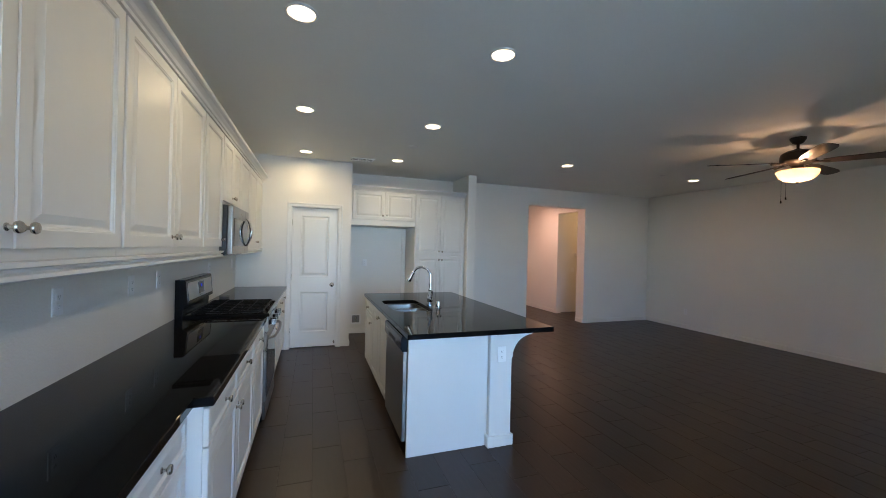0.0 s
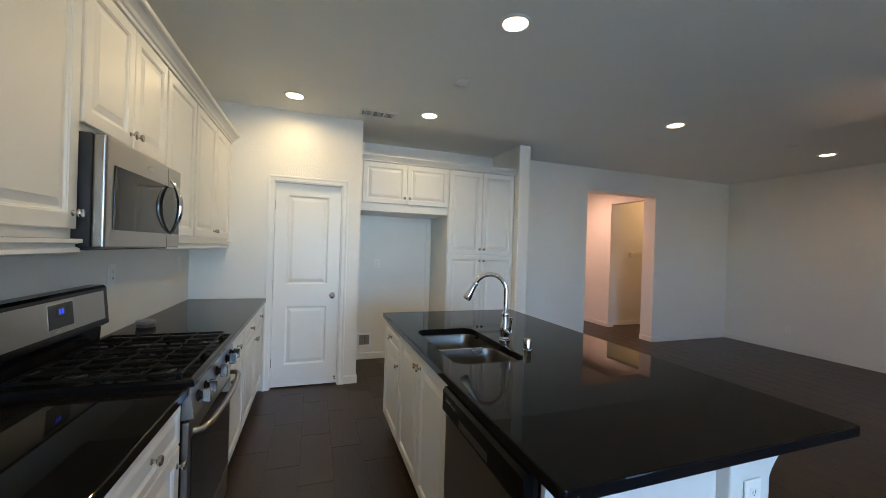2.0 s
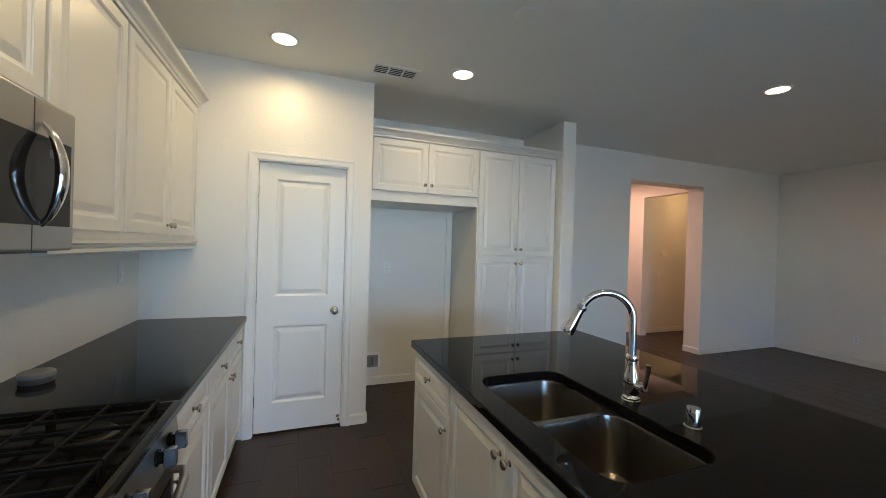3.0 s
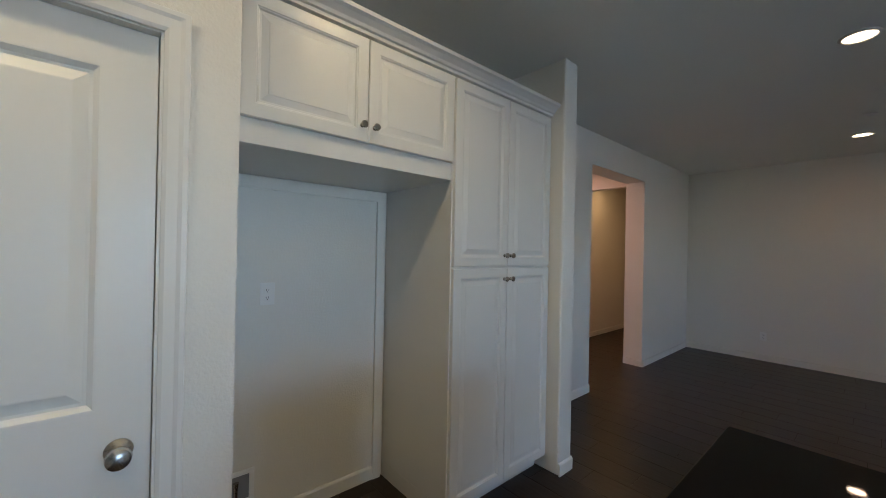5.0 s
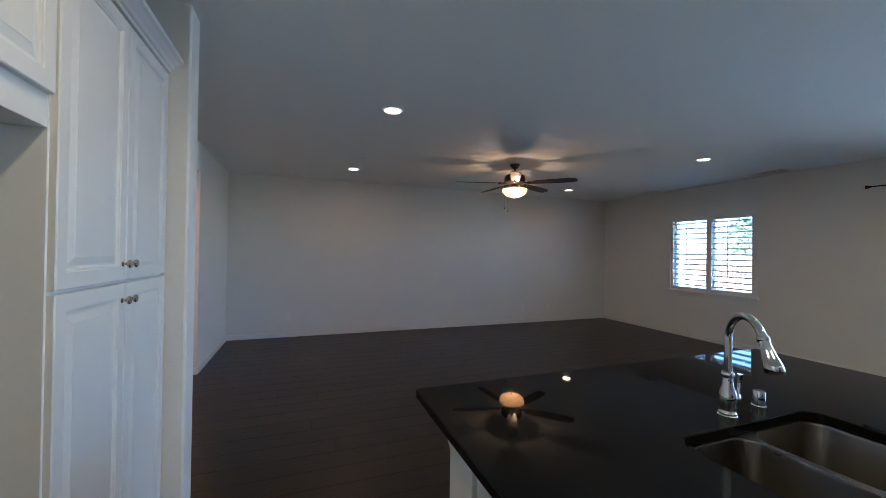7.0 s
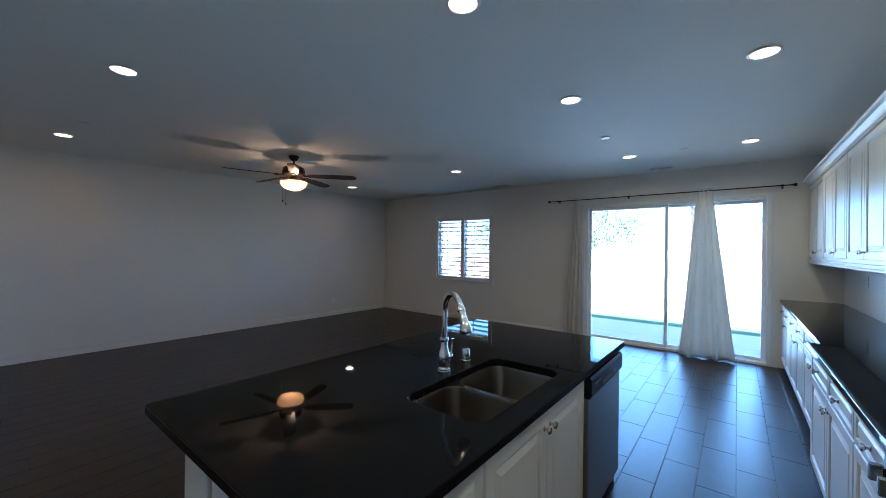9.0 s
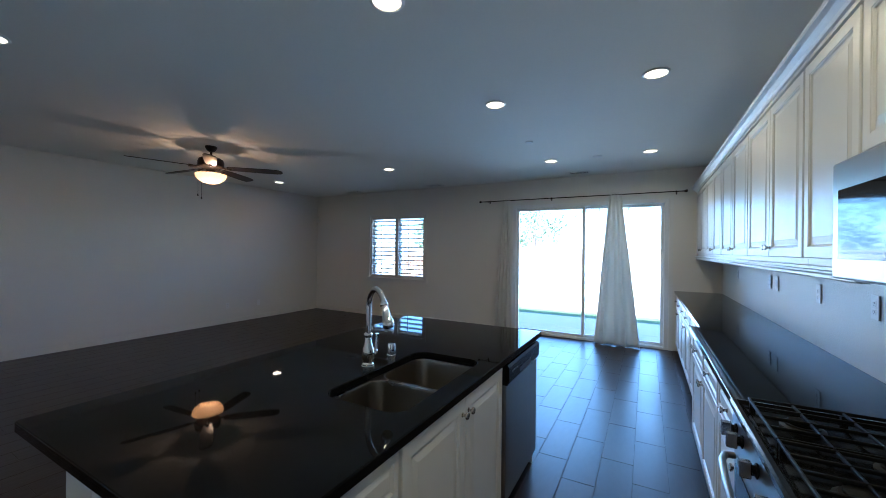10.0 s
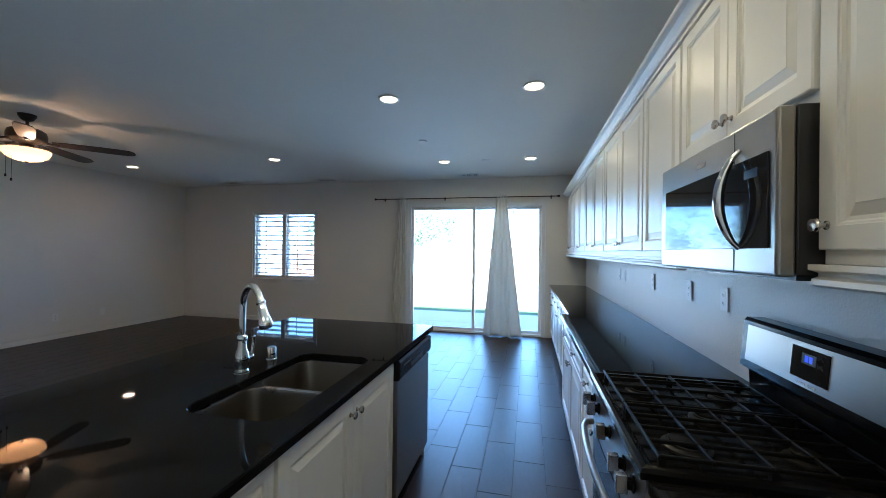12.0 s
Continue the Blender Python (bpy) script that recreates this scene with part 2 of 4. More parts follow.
def panel(bm, x0, z0, x1, z1, rings, y=0.0):
    """A moulded panel that faces -y: rings of (inset, outward depth), the last one filled; a back closes it."""
    loops = []
    for inset, depth in rings:
        loops.append([bm.verts.new(p) for p in ((x0 + inset, y - depth, z0 + inset), (x1 - inset, y - depth, z0 + inset),
                                                (x1 - inset, y - depth, z1 - inset), (x0 + inset, y - depth, z1 - inset))])
    for a, b in zip(loops, loops[1:]):
        for i in range(4):
            j = (i + 1) % 4
            bm.faces.new((a[i], a[j], b[j], b[i]))
    bm.faces.new(loops[-1])
    bm.faces.new(loops[0][::-1])
    return bm


def offset_loop(pts, d):
    """Move a counter-clockwise outline inwards by d."""
    out = []
    for i, p in enumerate(pts):
        a, b = Vector(pts[i - 1]), Vector(pts[(i + 1) % len(pts)])
        p = Vector(p)
        e, f = (p - a).normalized(), (b - p).normalized()
        n1, n2 = Vector((-e.y, e.x)), Vector((-f.y, f.x))
        m = (n1 + n2).normalized()
        out.append(p + m * (d / max(0.3, m.dot(n1))))
    return out


def slab(bm, outline, z0, z1, ease=0.004, hole=None):
    """A worktop from a counter-clockwise outline, with eased edges, and an optional counter-clockwise hole."""
    def loops(pts, sign):
        rows = []
        for inset, z in ((ease, z0), (0, z0 + ease), (0, z1 - ease), (ease * 0.3, z1 - ease * 0.3), (ease, z1)):
            rows.append([bm.verts.new((q[0], q[1], z)) for q in offset_loop(pts, sign * inset)])
        for a, b in zip(rows, rows[1:]):
            for i in range(len(a)):
                j = (i + 1) % len(a)
                bm.faces.new((a[i], a[j], b[j], b[i]) if sign > 0 else (a[j], a[i], b[i], b[j]))
        return rows[0], rows[-1]
    low, high = loops(outline, 1)
    ends = [(low, None), (high, None)]
    if hole:
        hl, hh = loops(hole, -1)
        ends = [(low, hl), (high, hh)]
    for outer, inner in ends:
        if inner is None:
            bm.faces.new(outer)
            continue
        bm.edges.ensure_lookup_table()
        edges = []
        for ring in (outer, inner):
            for i in range(len(ring)):
                edges.append(bm.edges.get((ring[i], ring[(i + 1) % len(ring)])))
        bmesh.ops.triangle_fill(bm, use_beauty=True, edges=edges)
    return bm


def link(name, bm, material_, smooth=False):
    bmesh.ops.recalc_face_normals(bm, faces=bm.faces)
    me = bpy.data.meshes.new(name)
    bm.to_mesh(me)
    bm.free()
    me.materials.append(material_)
    if smooth:
        me.shade_smooth()
        me.set_sharp_from_angle(angle=radians(38))
    return new(name, me)


def part(name, bm, material_, parent, label="", smooth=False):
    ob = link(name, bm, material_, smooth)
    ob.parent = parent
    if label:
        ob["label"] = label
    return ob


def thing(name, m, label, category, group="", kind=""):
    ob = new(name)
    ob.empty_display_size = 0.1
    ob.matrix_world = m
    return tagged(ob, label, category, group, kind)


def solid(name, bm, material_, label, category, group="", kind="", smooth=False):
    return tagged(link(name, bm, material_, smooth), label, category, group, kind)


def setting(name, boxes, material_, label, category):
    bm = bmesh.new()
    for b in boxes:
        box(bm, *b)
    return solid(name, bm, material_, label, category, kind="structure")


# ---------------------------------------------------------------- large structure
XL, XR, YN, YO = 0.05, 8.160, 7.13, 7.815
YB = 7.94            # back of the refrigerator recess
setting("wall_kitchen", [(XL - 0.2, -0.2, 0, XL, 8.2, H)], WALL, "cream painted textured kitchen wall behind the cabinets", "wall")
setting("wall_pantry", [(XL, YN, 0, 0.74, YN + 0.11, H), (1.395, YN, 0, 1.576, YB, H), (0.74, YN, 2.045, 1.395, YN + 0.11, H),
                        (XL, YB - 0.1, 0, 1.395, YB, H)], WALL, "cream painted wall around the pantry door", "wall")
setting("wall_recess", [(XL, YB, 0, 3.645, YB + 0.12, H)], WALL, "cream painted back wall of the refrigerator recess", "wall")
bm = bmesh.new()
box(bm, 3.490, 7.195, 0, 3.645, YB, H, 0.012, 2)
solid("wall_pier", bm, WALL, "cream painted wall end with rounded corners beside the tall cabinet", "wall", kind="structure")
bm = bmesh.new()
box(bm, 3.645, YO, 0, 5.054, YO + 0.235, H)
box(bm, 6.43, YO, 0, XR + 0.2, YO + 0.235, H)
box(bm, 5.054, YO, 2.404, 6.43, YO + 0.235, H)
solid("wall_hall", bm, WALL, "cream painted wall with a cased opening to the hall", "wall", kind="structure")
setting("wall_living", [(XR, 0, 0, XR + 0.2, YO, H)], WALL, "long bare cream painted living room wall", "wall")
SX0, SX1, SZ = 0.708, 3.152, 2.297       # sliding door opening
WX0, WX1, WZ0, WZ1 = 5.034, 6.470, 0.862, 2.182
setting("wall_garden", [(XL, -0.2, 0, SX0, 0, H), (SX1, -0.2, 0, WX0, 0, H), (WX1, -0.2, 0, XR + 0.2, 0, H), (SX0, -0.2, SZ, SX1, 0, H),
                        (WX0, -0.2, 0, WX1, 0, WZ0), (WX0, -0.2, WZ1, WX1, 0, H)], WALL, "cream painted garden wall with sliding door and window", "wall")
HX = 6.60
setting("wall_corridor", [(HX, 8.96, 0, HX + 0.12, 10.8, H), (HX, YO + 0.235, 2.40, HX + 0.12, 8.96, H), (HX + 0.12, 9.09, 0, 9.4, 9.21, H),
                          (4.85, 10.8, 0, HX + 0.12, 10.92, H), (4.73, YO + 0.235, 0, 4.85, 10.92, H), (9.4, YO + 0.235, 0, 9.52, 9.21, H),
                          (XR + 0.2, YO, 0, 9.52, YO + 0.235, H)],
        WALL, "warm lit painted corridor walls beyond the opening", "wall")
setting("ceiling", [(XL - 0.2, -0.2, H, XR + 0.2, YO + 0.235, H + 0.2), (XL - 0.2, YO + 0.235, H, 9.6, 11.0, H + 0.2)], CEIL,
        "pale textured painted ceiling", "ceiling")
# unseen slab with an eave, added so that the house shades the patio
setting("roof", [(XL - 0.7, -0.55, H + 0.2, 10.2, 11.6, H + 0.42)], STUCCO, "unseen roof slab added over the house to shade the patio", "roof")
floor = setting("floor", [(XL - 0.2, -0.2, -0.2, XR + 0.2, YO + 0.235, -0.0018), (XL - 0.2, YO + 0.235, -0.2, 9.6, 11.0, -0.0018)], GROUT,
                "dark wood-look tile floor with thin dark joints", "floor")


def baseboard(x0, y0, x1, y1, nx, ny):
    """A painted baseboard along a wall; (nx, ny) points into the room."""
    bm = bmesh.new()
    t, h = 0.013, 0.085
    a, b = Vector((x0, y0)), Vector((x1, y1))
    nrm = Vector((nx, ny))
    prof = [(0.001, 0.001), (t, 0.001), (t, h - 0.014), (t * 0.55, h - 0.004), (0.001, h)]
    rows = []
    for p in (a, b):
        rows.append([bm.verts.new((p.x + nrm.x * d, p.y + nrm.y * d, z)) for d, z in prof])
    for i in range(len(prof)):
        j = (i + 1) % len(prof)
        bm.faces.new((rows[0][i], rows[0][j], rows[1][j], rows[1][i]))
    bm.faces.new(rows[0])
    bm.faces.new(rows[1][::-1])
    return solid("baseboard", bm, WALL, "low white painted baseboard along the wall", "baseboard", kind="structure")


for run in ((1.45, YN, 1.576, YN, 0, -1), (1.576, YN, 1.576, YB, 1, 0), (1.589, YB, 2.59, YB, 0, -1), (3.490, 7.195, 3.645, 7.195, 0, -1),
            (3.645, 7.195, 3.645, YO, 1, 0), (3.658, YO, 5.054, YO, 0, -1), (5.054, YO, 5.054, YO + 0.235, 1, 0), (6.43, YO + 0.235, 6.43, YO, -1, 0),
            (6.43, YO, XR, YO, 0, -1), (XR, YO - 0.013, XR, 0, -1, 0), (XR - 0.013, 0, SX1, 0, 0, 1), (HX, 10.8, HX, 8.96, -1, 0),
            (HX, 8.96, HX + 0.12, 8.96, 0, -1), (HX + 0.12, 9.09, 9.4, 9.09, 0, -1)):
    baseboard(*run)

# ---------------------------------------------------------------- cabinets
DOOR = ((0, 0), (0, 0.0165), (0.0035, 0.020), (0.050, 0.020), (0.052, 0.0175), (0.056, 0.0165), (0.060, 0.0105), (0.068, 0.0095), (0.092, 0.0165), (0.094, 0.0178))
DRAWER = ((0, 0), (0, 0.0165), (0.0035, 0.020), (0.026, 0.020), (0.028, 0.0175), (0.032, 0.0105), (0.037, 0.0095), (0.050, 0.0165), (0.052, 0.0178))


def knob(parent, x, z, y):
    """A round metal knob on a short stem that points to -y."""
    bm = bmesh.new()
    lathe(bm, [(0, 0), (0.010, 0), (0.010, 0.003), (0.0055, 0.006), (0.0055, 0.014), (0.0145, 0.020), (0.0160, 0.025), (0.0140, 0.029), (0, 0.031)],
          (x, y, z), "-y", 16)
    return part("knob", bm, NICKEL, parent, "round satin nickel knob", True)


def front(parent, name, x0, z0, x1, z1, y, rings, knobs=(), g=0.002):
    bm = bmesh.new()
    panel(bm, x0 + g, z0 + g, x1 - g, z1 - g, rings, y)
    ob = part(name, bm, CABINET, parent)
    for kx, kz in knobs:
        knob(ob, kx, kz, y - 0.019)
    return ob


def carcass(parent, w, depth, z0, z1, toe=0.0, hollow=False):
    bm = bmesh.new()
    if hollow:
        box(bm, 0.0006, -depth, z0 + toe, w - 0.0006, 0, 0.62, 0.0015)
        box(bm, 0.0006, -depth, 0.62, w - 0.0006, -depth + 0.018, z1)
        box(bm, 0.0006, -0.016, 0.62, w - 0.0006, 0, z1)
        box(bm, 0.0006, -depth + 0.018, 0.62, 0.017, -0.016, z1)
        box(bm, w - 0.017, -depth + 0.018, 0.62, w - 0.0006, -0.016, z1)
    else:
        box(bm, 0.0006, -depth, z0 + toe, w - 0.0006, 0, z1, 0.0015)
    if toe:
        box(bm, 0.0006, -depth + 0.07, z0, w - 0.0006, 0, z0 + toe)
    return part("body", bm, CABINET, parent)


def upper_cabinet(y0, y1, doors, z0=1.432, z1=2.357, knob_side=1, label="white upper cabinet with raised-panel doors on the kitchen wall"):
    """A wall cabinet on the kitchen wall from y0 to y1."""
    w = y1 - y0
    ob = thing("wall_cabinet", pose(XL + 0.001, y0, 0, rz=90), label, "cabinet", "upper cabinets on the kitchen wall")
    carcass(ob, w, 0.295, z0, z1)
    zk = z0 + 0.085
    if doors == 2:
        front(ob, "door", 0.008, z0 + 0.03, w / 2, z1 - 0.005, -0.295, DOOR, [(w / 2 - 0.028, zk)])
        front(ob, "door", w / 2, z0 + 0.03, w - 0.008, z1 - 0.005, -0.295, DOOR, [(w / 2 + 0.028, zk)])
    else:
        front(ob, "door", 0.008, z0 + 0.03, w - 0.008, z1 - 0.005, -0.295, DOOR, [(w - 0.036 if knob_side > 0 else 0.036, zk)])
    return ob


RANGE0, RANGE1 = 4.765, 5.530
for a, b in ((0.025, 1.01), (1.01, 2.065), (2.065, 3.14), (3.14, 4.235)):
    upper_cabinet(a, b, 2)
upper_cabinet(4.235, RANGE0, 1, label="white single-door upper cabinet beside the microwave")
upper_cabinet(RANGE0, RANGE1, 2, z0=1.800, label="short white two-door cabinet above the microwave")
upper_cabinet(RANGE1, 6.05, 1, knob_side=-1, label="white single-door upper cabinet beside the microwave")
upper_cabinet(6.05, YN - 0.002, 2)


def moulding(name, profile, y0, y1, label):
    """A run of moulding on the upper cabinets: an (x, z) outline extruded along y."""
    bm = bmesh.new()
    prism(bm, profile, y0, y1)
    return solid(name, bm, CABINET, label, "moulding", kind="structure")


fx = XL + 0.3165
CROWN = [(fx - 0.05, 2.3575), (fx + 0.004, 2.3575), (fx + 0.006, 2.3720), (fx + 0.016, 2.3760), (fx + 0.024, 2.3880), (fx + 0.044, 2.4060), (fx + 0.062, 2.4140),
         (fx + 0.066, 2.4200), (fx + 0.066, 2.4340), (fx - 0.05, 2.4340)]
RAIL = [(fx - 0.03, 1.4315), (fx + 0.014, 1.4315), (fx + 0.014, 1.4190), (fx - 0.006, 1.4130), (fx - 0.006, 1.4050), (fx + 0.007, 1.3990), (fx + 0.007, 1.3870),
        (fx - 0.004, 1.3810), (fx - 0.03, 1.3810)]
moulding("trim_crown", CROWN, 0.003, YN - 0.003, "white stepped crown moulding along the upper cabinets")
moulding("trim_light_rail", RAIL, 0.003, RANGE0 - 0.004, "white stepped moulding under the upper cabinets")
moulding("trim_light_rail", RAIL, RANGE1 + 0.004, YN - 0.003, "short white stepped moulding under the end cabinets")


def base_cabinet(m, w, doors, depth, label, group, drawer=True, single_knob=1, top=0.862):
    """A base cabinet: drawers above doors, standing on a recessed plinth."""
    ob = thing("base_cabinet", m, label, "cabinet", group)
    carcass(ob, w, depth, 0.0, top, 0.10, hollow=not drawer)
    n = doors
    zd = 0.695 if drawer else top - 0.012
    for i in range(n):
        x0, x1 = 0.008 + (w - 0.016) * i / n, 0.008 + (w - 0.016) * (i + 1) / n
        if drawer:
            front(ob, "drawer", x0, zd + 0.004, x1, top - 0.012, -depth, DRAWER, [((x0 + x1) / 2, (zd + top - 0.01) / 2)])
        side = (1 if i == 0 else -1) if n == 2 else single_knob
        kx = x1 - 0.03 if side > 0 else x0 + 0.03
        front(ob, "door", x0, 0.112, x1, zd, -depth, DOOR, [(kx, zd - 0.065)])
    return ob


GB = "base cabinets along the kitchen wall"
LB = "white base cabinet with raised-panel drawers and doors"
for a, b in ((0.02, 1.03), (1.03, 2.04), (2.04, 3.05)):
    base_cabinet(pose(XL + 0.001, a, 0, rz=90), b - a, 2, 0.545, "white shallow base cabinet with raised-panel drawers and doors", GB)
base_cabinet(pose(XL + 0.001, 3.055, 0, rz=90), 4.225 - 3.055, 2, 0.612, LB, GB)
base_cabinet(pose(XL + 0.001, 4.225, 0, rz=90), RANGE0 - 0.006 - 4.225, 1, 0.612, "narrow white base cabinet beside the gas range", GB)
base_cabinet(pose(XL + 0.001, RANGE1 + 0.006, 0, rz=90), 6.10 - RANGE1 - 0.006, 1, 0.612, "narrow white base cabinet beside the gas range", GB, single_knob=-1)
base_cabinet(pose(XL + 0.001, 6.10, 0, rz=90), YN - 0.004 - 6.10, 2, 0.612, LB, GB)

bm = bmesh.new()
slab(bm, [(XL + 0.002, 0.004), (0.634, 0.004), (0.634, 3.045), (0.702, 3.045), (0.702, RANGE0 - 0.003), (XL + 0.002, RANGE0 - 0.003)], 0.8625, 0.900)
solid("worktop", bm, QUARTZ, "long polished black stone worktop along the kitchen wall", "worktop")
bm = bmesh.new()
slab(bm, [(XL + 0.002, RANGE1 + 0.003), (0.702, RANGE1 + 0.003), (0.702, YN - 0.003), (XL + 0.002, YN - 0.003)], 0.8625, 0.900)
solid("worktop", bm, QUARTZ, "short polished black stone worktop between range and pantry", "worktop")

# tall cabinet and the cabinet over the refrigerator space
tall = thing("tall_cabinet", pose(2.606, YB - 0.002, 0), "tall white pantry cabinet with four raised-panel doors", "cabinet")
td = YB - 0.002 - 7.285
carcass(tall, 0.878, td - 0.02, 0.0, 2.372, 0.10)
for x0, x1, kx in ((0.006, 0.439, 0.411), (0.439, 0.872, 0.467)):
    front(tall, "door", x0, 0.105, x1, 1.366, -td + 0.02, DOOR, [(kx, 1.300)])
    front(tall, "door", x0, 1.374, x1, 2.364, -td + 0.02, DOOR, [(kx, 1.438)])
over = thing("wall_cabinet", pose(1.582, YB - 0.002, 0), "white two-door cabinet above the empty refrigerator space", "cabinet")
carcass(over, 1.0225, td - 0.02, 1.826, 2.372)
front(over, "door", 0.022, 1.914, 0.520, 2.364, -td + 0.02, DOOR, [(0.490, 1.985)])
front(over, "door", 0.520, 1.914, 1.018, 2.364, -td + 0.02, DOOR, [(0.550, 1.985)])
bm = bmesh.new()
yc = 7.285
prof = [(-0.05, 2.3725), (0.004, 2.3725), (0.006, 2.386), (0.016, 2.390), (0.024, 2.401), (0.044, 2.418), (0.058, 2.426), (0.060, 2.442), (-0.05, 2.442)]
ra = [bm.verts.new((1.579, yc - d, z)) for d, z in prof]
rb = [bm.verts.new((3.487, yc - d, z)) for d, z in prof]
for i in range(len(prof)):
    j = (i + 1) % len(prof)
    bm.faces.new((ra[i], ra[j], rb[j], rb[i]))
bm.faces.new(ra)
bm.faces.new(rb[::-1])
solid("trim_crown", bm, CABINET, "white stepped crown moulding on the tall cabinets", "moulding", kind="structure")
setting("trim_recess", [(2.535, YB - 0.018, 0.0, 2.590, YB - 0.001, 1.815), (1.577, YB - 0.018, 1.760, 2.535, YB - 0.001, 1.815)], WALL,
        "painted batten framing the recess back wall", "trim")

# ---------------------------------------------------------------- island
IX0, IX1, IY0, IY1 = 1.668, 2.842, 3.861, 6.174
FX = 1.705                      # front plane of the island cabinet bodies
GI = "island cabinets"
base_cabinet(pose(FX + 0.59, 6.138, 0, rz=-90), 6.138 - 5.60, 1, 0.59, "narrow white island cabinet with one drawer and one door", GI, single_knob=1)
base_cabinet(pose(FX + 0.59, 5.60, 0, rz=-90), 5.60 - 4.642, 2, 0.59, "white island sink cabinet with two tall doors", GI, drawer=False)
support = thing("island_end", pose(0, 0, 0), "white painted island end with panel post and curved bracket", "island")
bm = bmesh.new()
box(bm, FX - 0.006, 3.970, 0, 2.326, 3.990, 0.8615, 0.002)
part("end_panel", bm, CABINET, support)
bm = bmesh.new()
box(bm, 2.326, 3.930, 0, 2.510, 6.142, 0.8615, 0.006, 2)
part("half_wall", bm, CABINET, support)
bm = bmesh.new()
box(bm, 2.312, 3.915, 0, 2.527, 6.155, 0.085, 0.004)
part("plinth", bm, CABINET, support)
for yb in (3.950, 6.075):
    bm = bmesh.new()
    arc = [(2.511, 0.861), (2.700, 0.861), (2.700, 0.845)]
    arc += [(2.700 - 0.172 * math.sin(a), 0.668 + 0.165 * math.cos(a)) for a in [i * math.pi / 20 for i in range(11)]]
    arc += [(2.521, 0.652), (2.511, 0.645)]
    prism(bm, arc, yb, yb + 0.045)
    part("bracket", bm, CABINET, support, "curved white bracket under the overhang")


def rounded(x0, y0, x1, y1, r, n=6):
    pts = []
    for cx, cy, a0 in ((x1 - r, y0 + r, -90), (x1 - r, y1 - r, 0), (x0 + r, y1 - r, 90), (x0 + r, y0 + r, 180)):
        pts += [(cx + r * math.cos(radians(a0 + 90 * i / n)), cy + r * math.sin(radians(a0 + 90 * i / n))) for i in range(n + 1)]
    return pts


SK = (1.765, 4.762, 2.148, 5.500)
bm = bmesh.new()
slab(bm, rounded(IX0, IY0, IX1, IY1, 0.012, 3), 0.8625, 0.900, 0.004, hole=rounded(*SK, 0.07))
solid("island_worktop", bm, QUARTZ, "polished black stone island worktop with a sink cut-out", "worktop")

sink = thing("sink", pose(0, 0, 0), "stainless steel undermount double-bowl sink in the island", "sink")
ymid = 5.150
bowls = ((SK[0] + 0.004, SK[1] + 0.004, SK[2] - 0.004, ymid - 0.012), (SK[0] + 0.004, ymid + 0.012, SK[2] - 0.004, SK[3] - 0.004))
bm = bmesh.new()
rim_edges = []
for outline in [rounded(SK[0] - 0.02, SK[1] - 0.02, SK[2] + 0.02, SK[3] + 0.02, 0.08)] + [rounded(*b, 0.07) for b in bowls]:
    ring = [bm.verts.new((q[0], q[1], 0.8612)) for q in outline]
    rim_edges += [bm.edges.new((ring[i], ring[(i + 1) % len(ring)])) for i in range(len(ring))]
bmesh.ops.triangle_fill(bm, use_beauty=True, edges=rim_edges)
part("rim", bm, SINK_STEEL, sink, "flat steel rim and divider")
for bx0, by0, bx1, by1 in bowls:
    bm = bmesh.new()
    rows = []
    for inset, z, r in ((0, 0.8610, 0.07), (0.001, 0.858, 0.069), (0.004, 0.850, 0.066), (0.012, 0.700, 0.06), (0.024, 0.672, 0.055), (0.055, 0.660, 0.04)):
        rows.append([bm.verts.new((q[0], q[1], z)) for q in rounded(bx0 + inset, by0 + inset, bx1 - inset, by1 - inset, r)])
    for a, b in zip(rows, rows[1:]):
        for i in range(len(a)):
            j = (i + 1) % len(a)
            bm.faces.new((a[i], a[j], b[j], b[i]))
    c = bm.verts.new(((bx0 + bx1) / 2, (by0 + by1) / 2, 0.655))
    for i in range(len(rows[-1])):
        bm.faces.new((rows[-1][i], rows[-1][(i + 1) % len(rows[-1])], c))
    bowl = part("bowl", bm, SINK_STEEL, sink, smooth=True)
    bm = bmesh.new()
    lathe(bm, [(0.045, 0.0), (0.045, 0.004), (0.036, 0.006), (0.030, 0.002), (0, 0.001)], ((bx0 + bx1) / 2, (by0 + by1) / 2, 0.659), "z", 20)
    part("drain", bm, CHROME, bowl, smooth=True)

faucet = thing("faucet", pose(2.213, 5.134, 0.900, rz=-28), "tall chrome gooseneck pull-down faucet on the island", "faucet")
bm = bmesh.new()
lathe(bm, [(0, 0), (0.032, 0), (0.032, 0.006), (0.029, 0.009), (0.029, 0.015), (0.025, 0.020), (0.024, 0.028), (0.029, 0.042), (0.030, 0.068), (0.026, 0.092), (0.018, 0.118),
           (0.0165, 0.146), (0.021, 0.150), (0.022, 0.158), (0.020, 0.166), (0.0145, 0.170), (0, 0.171)], n=28)
part("body", bm, CHROME, faucet, smooth=True)
bm = bmesh.new()
R_ = 0.094
neck = [(0, 0, 0.165), (0, 0, 0.23), (0, 0, 0.295)] + [(-R_ + R_ * math.cos(a), 0, 0.297 + R_ * math.sin(a)) for a in [i * math.pi * 0.86 / 16 for i in range(1, 17)]]
tube(bm, neck, 0.0135, 18)
part("neck", bm, CHROME, faucet, smooth=True)
bm = bmesh.new()
tip = Vector(neck[-1])
way = (tip - Vector(neck[-2])).normalized()
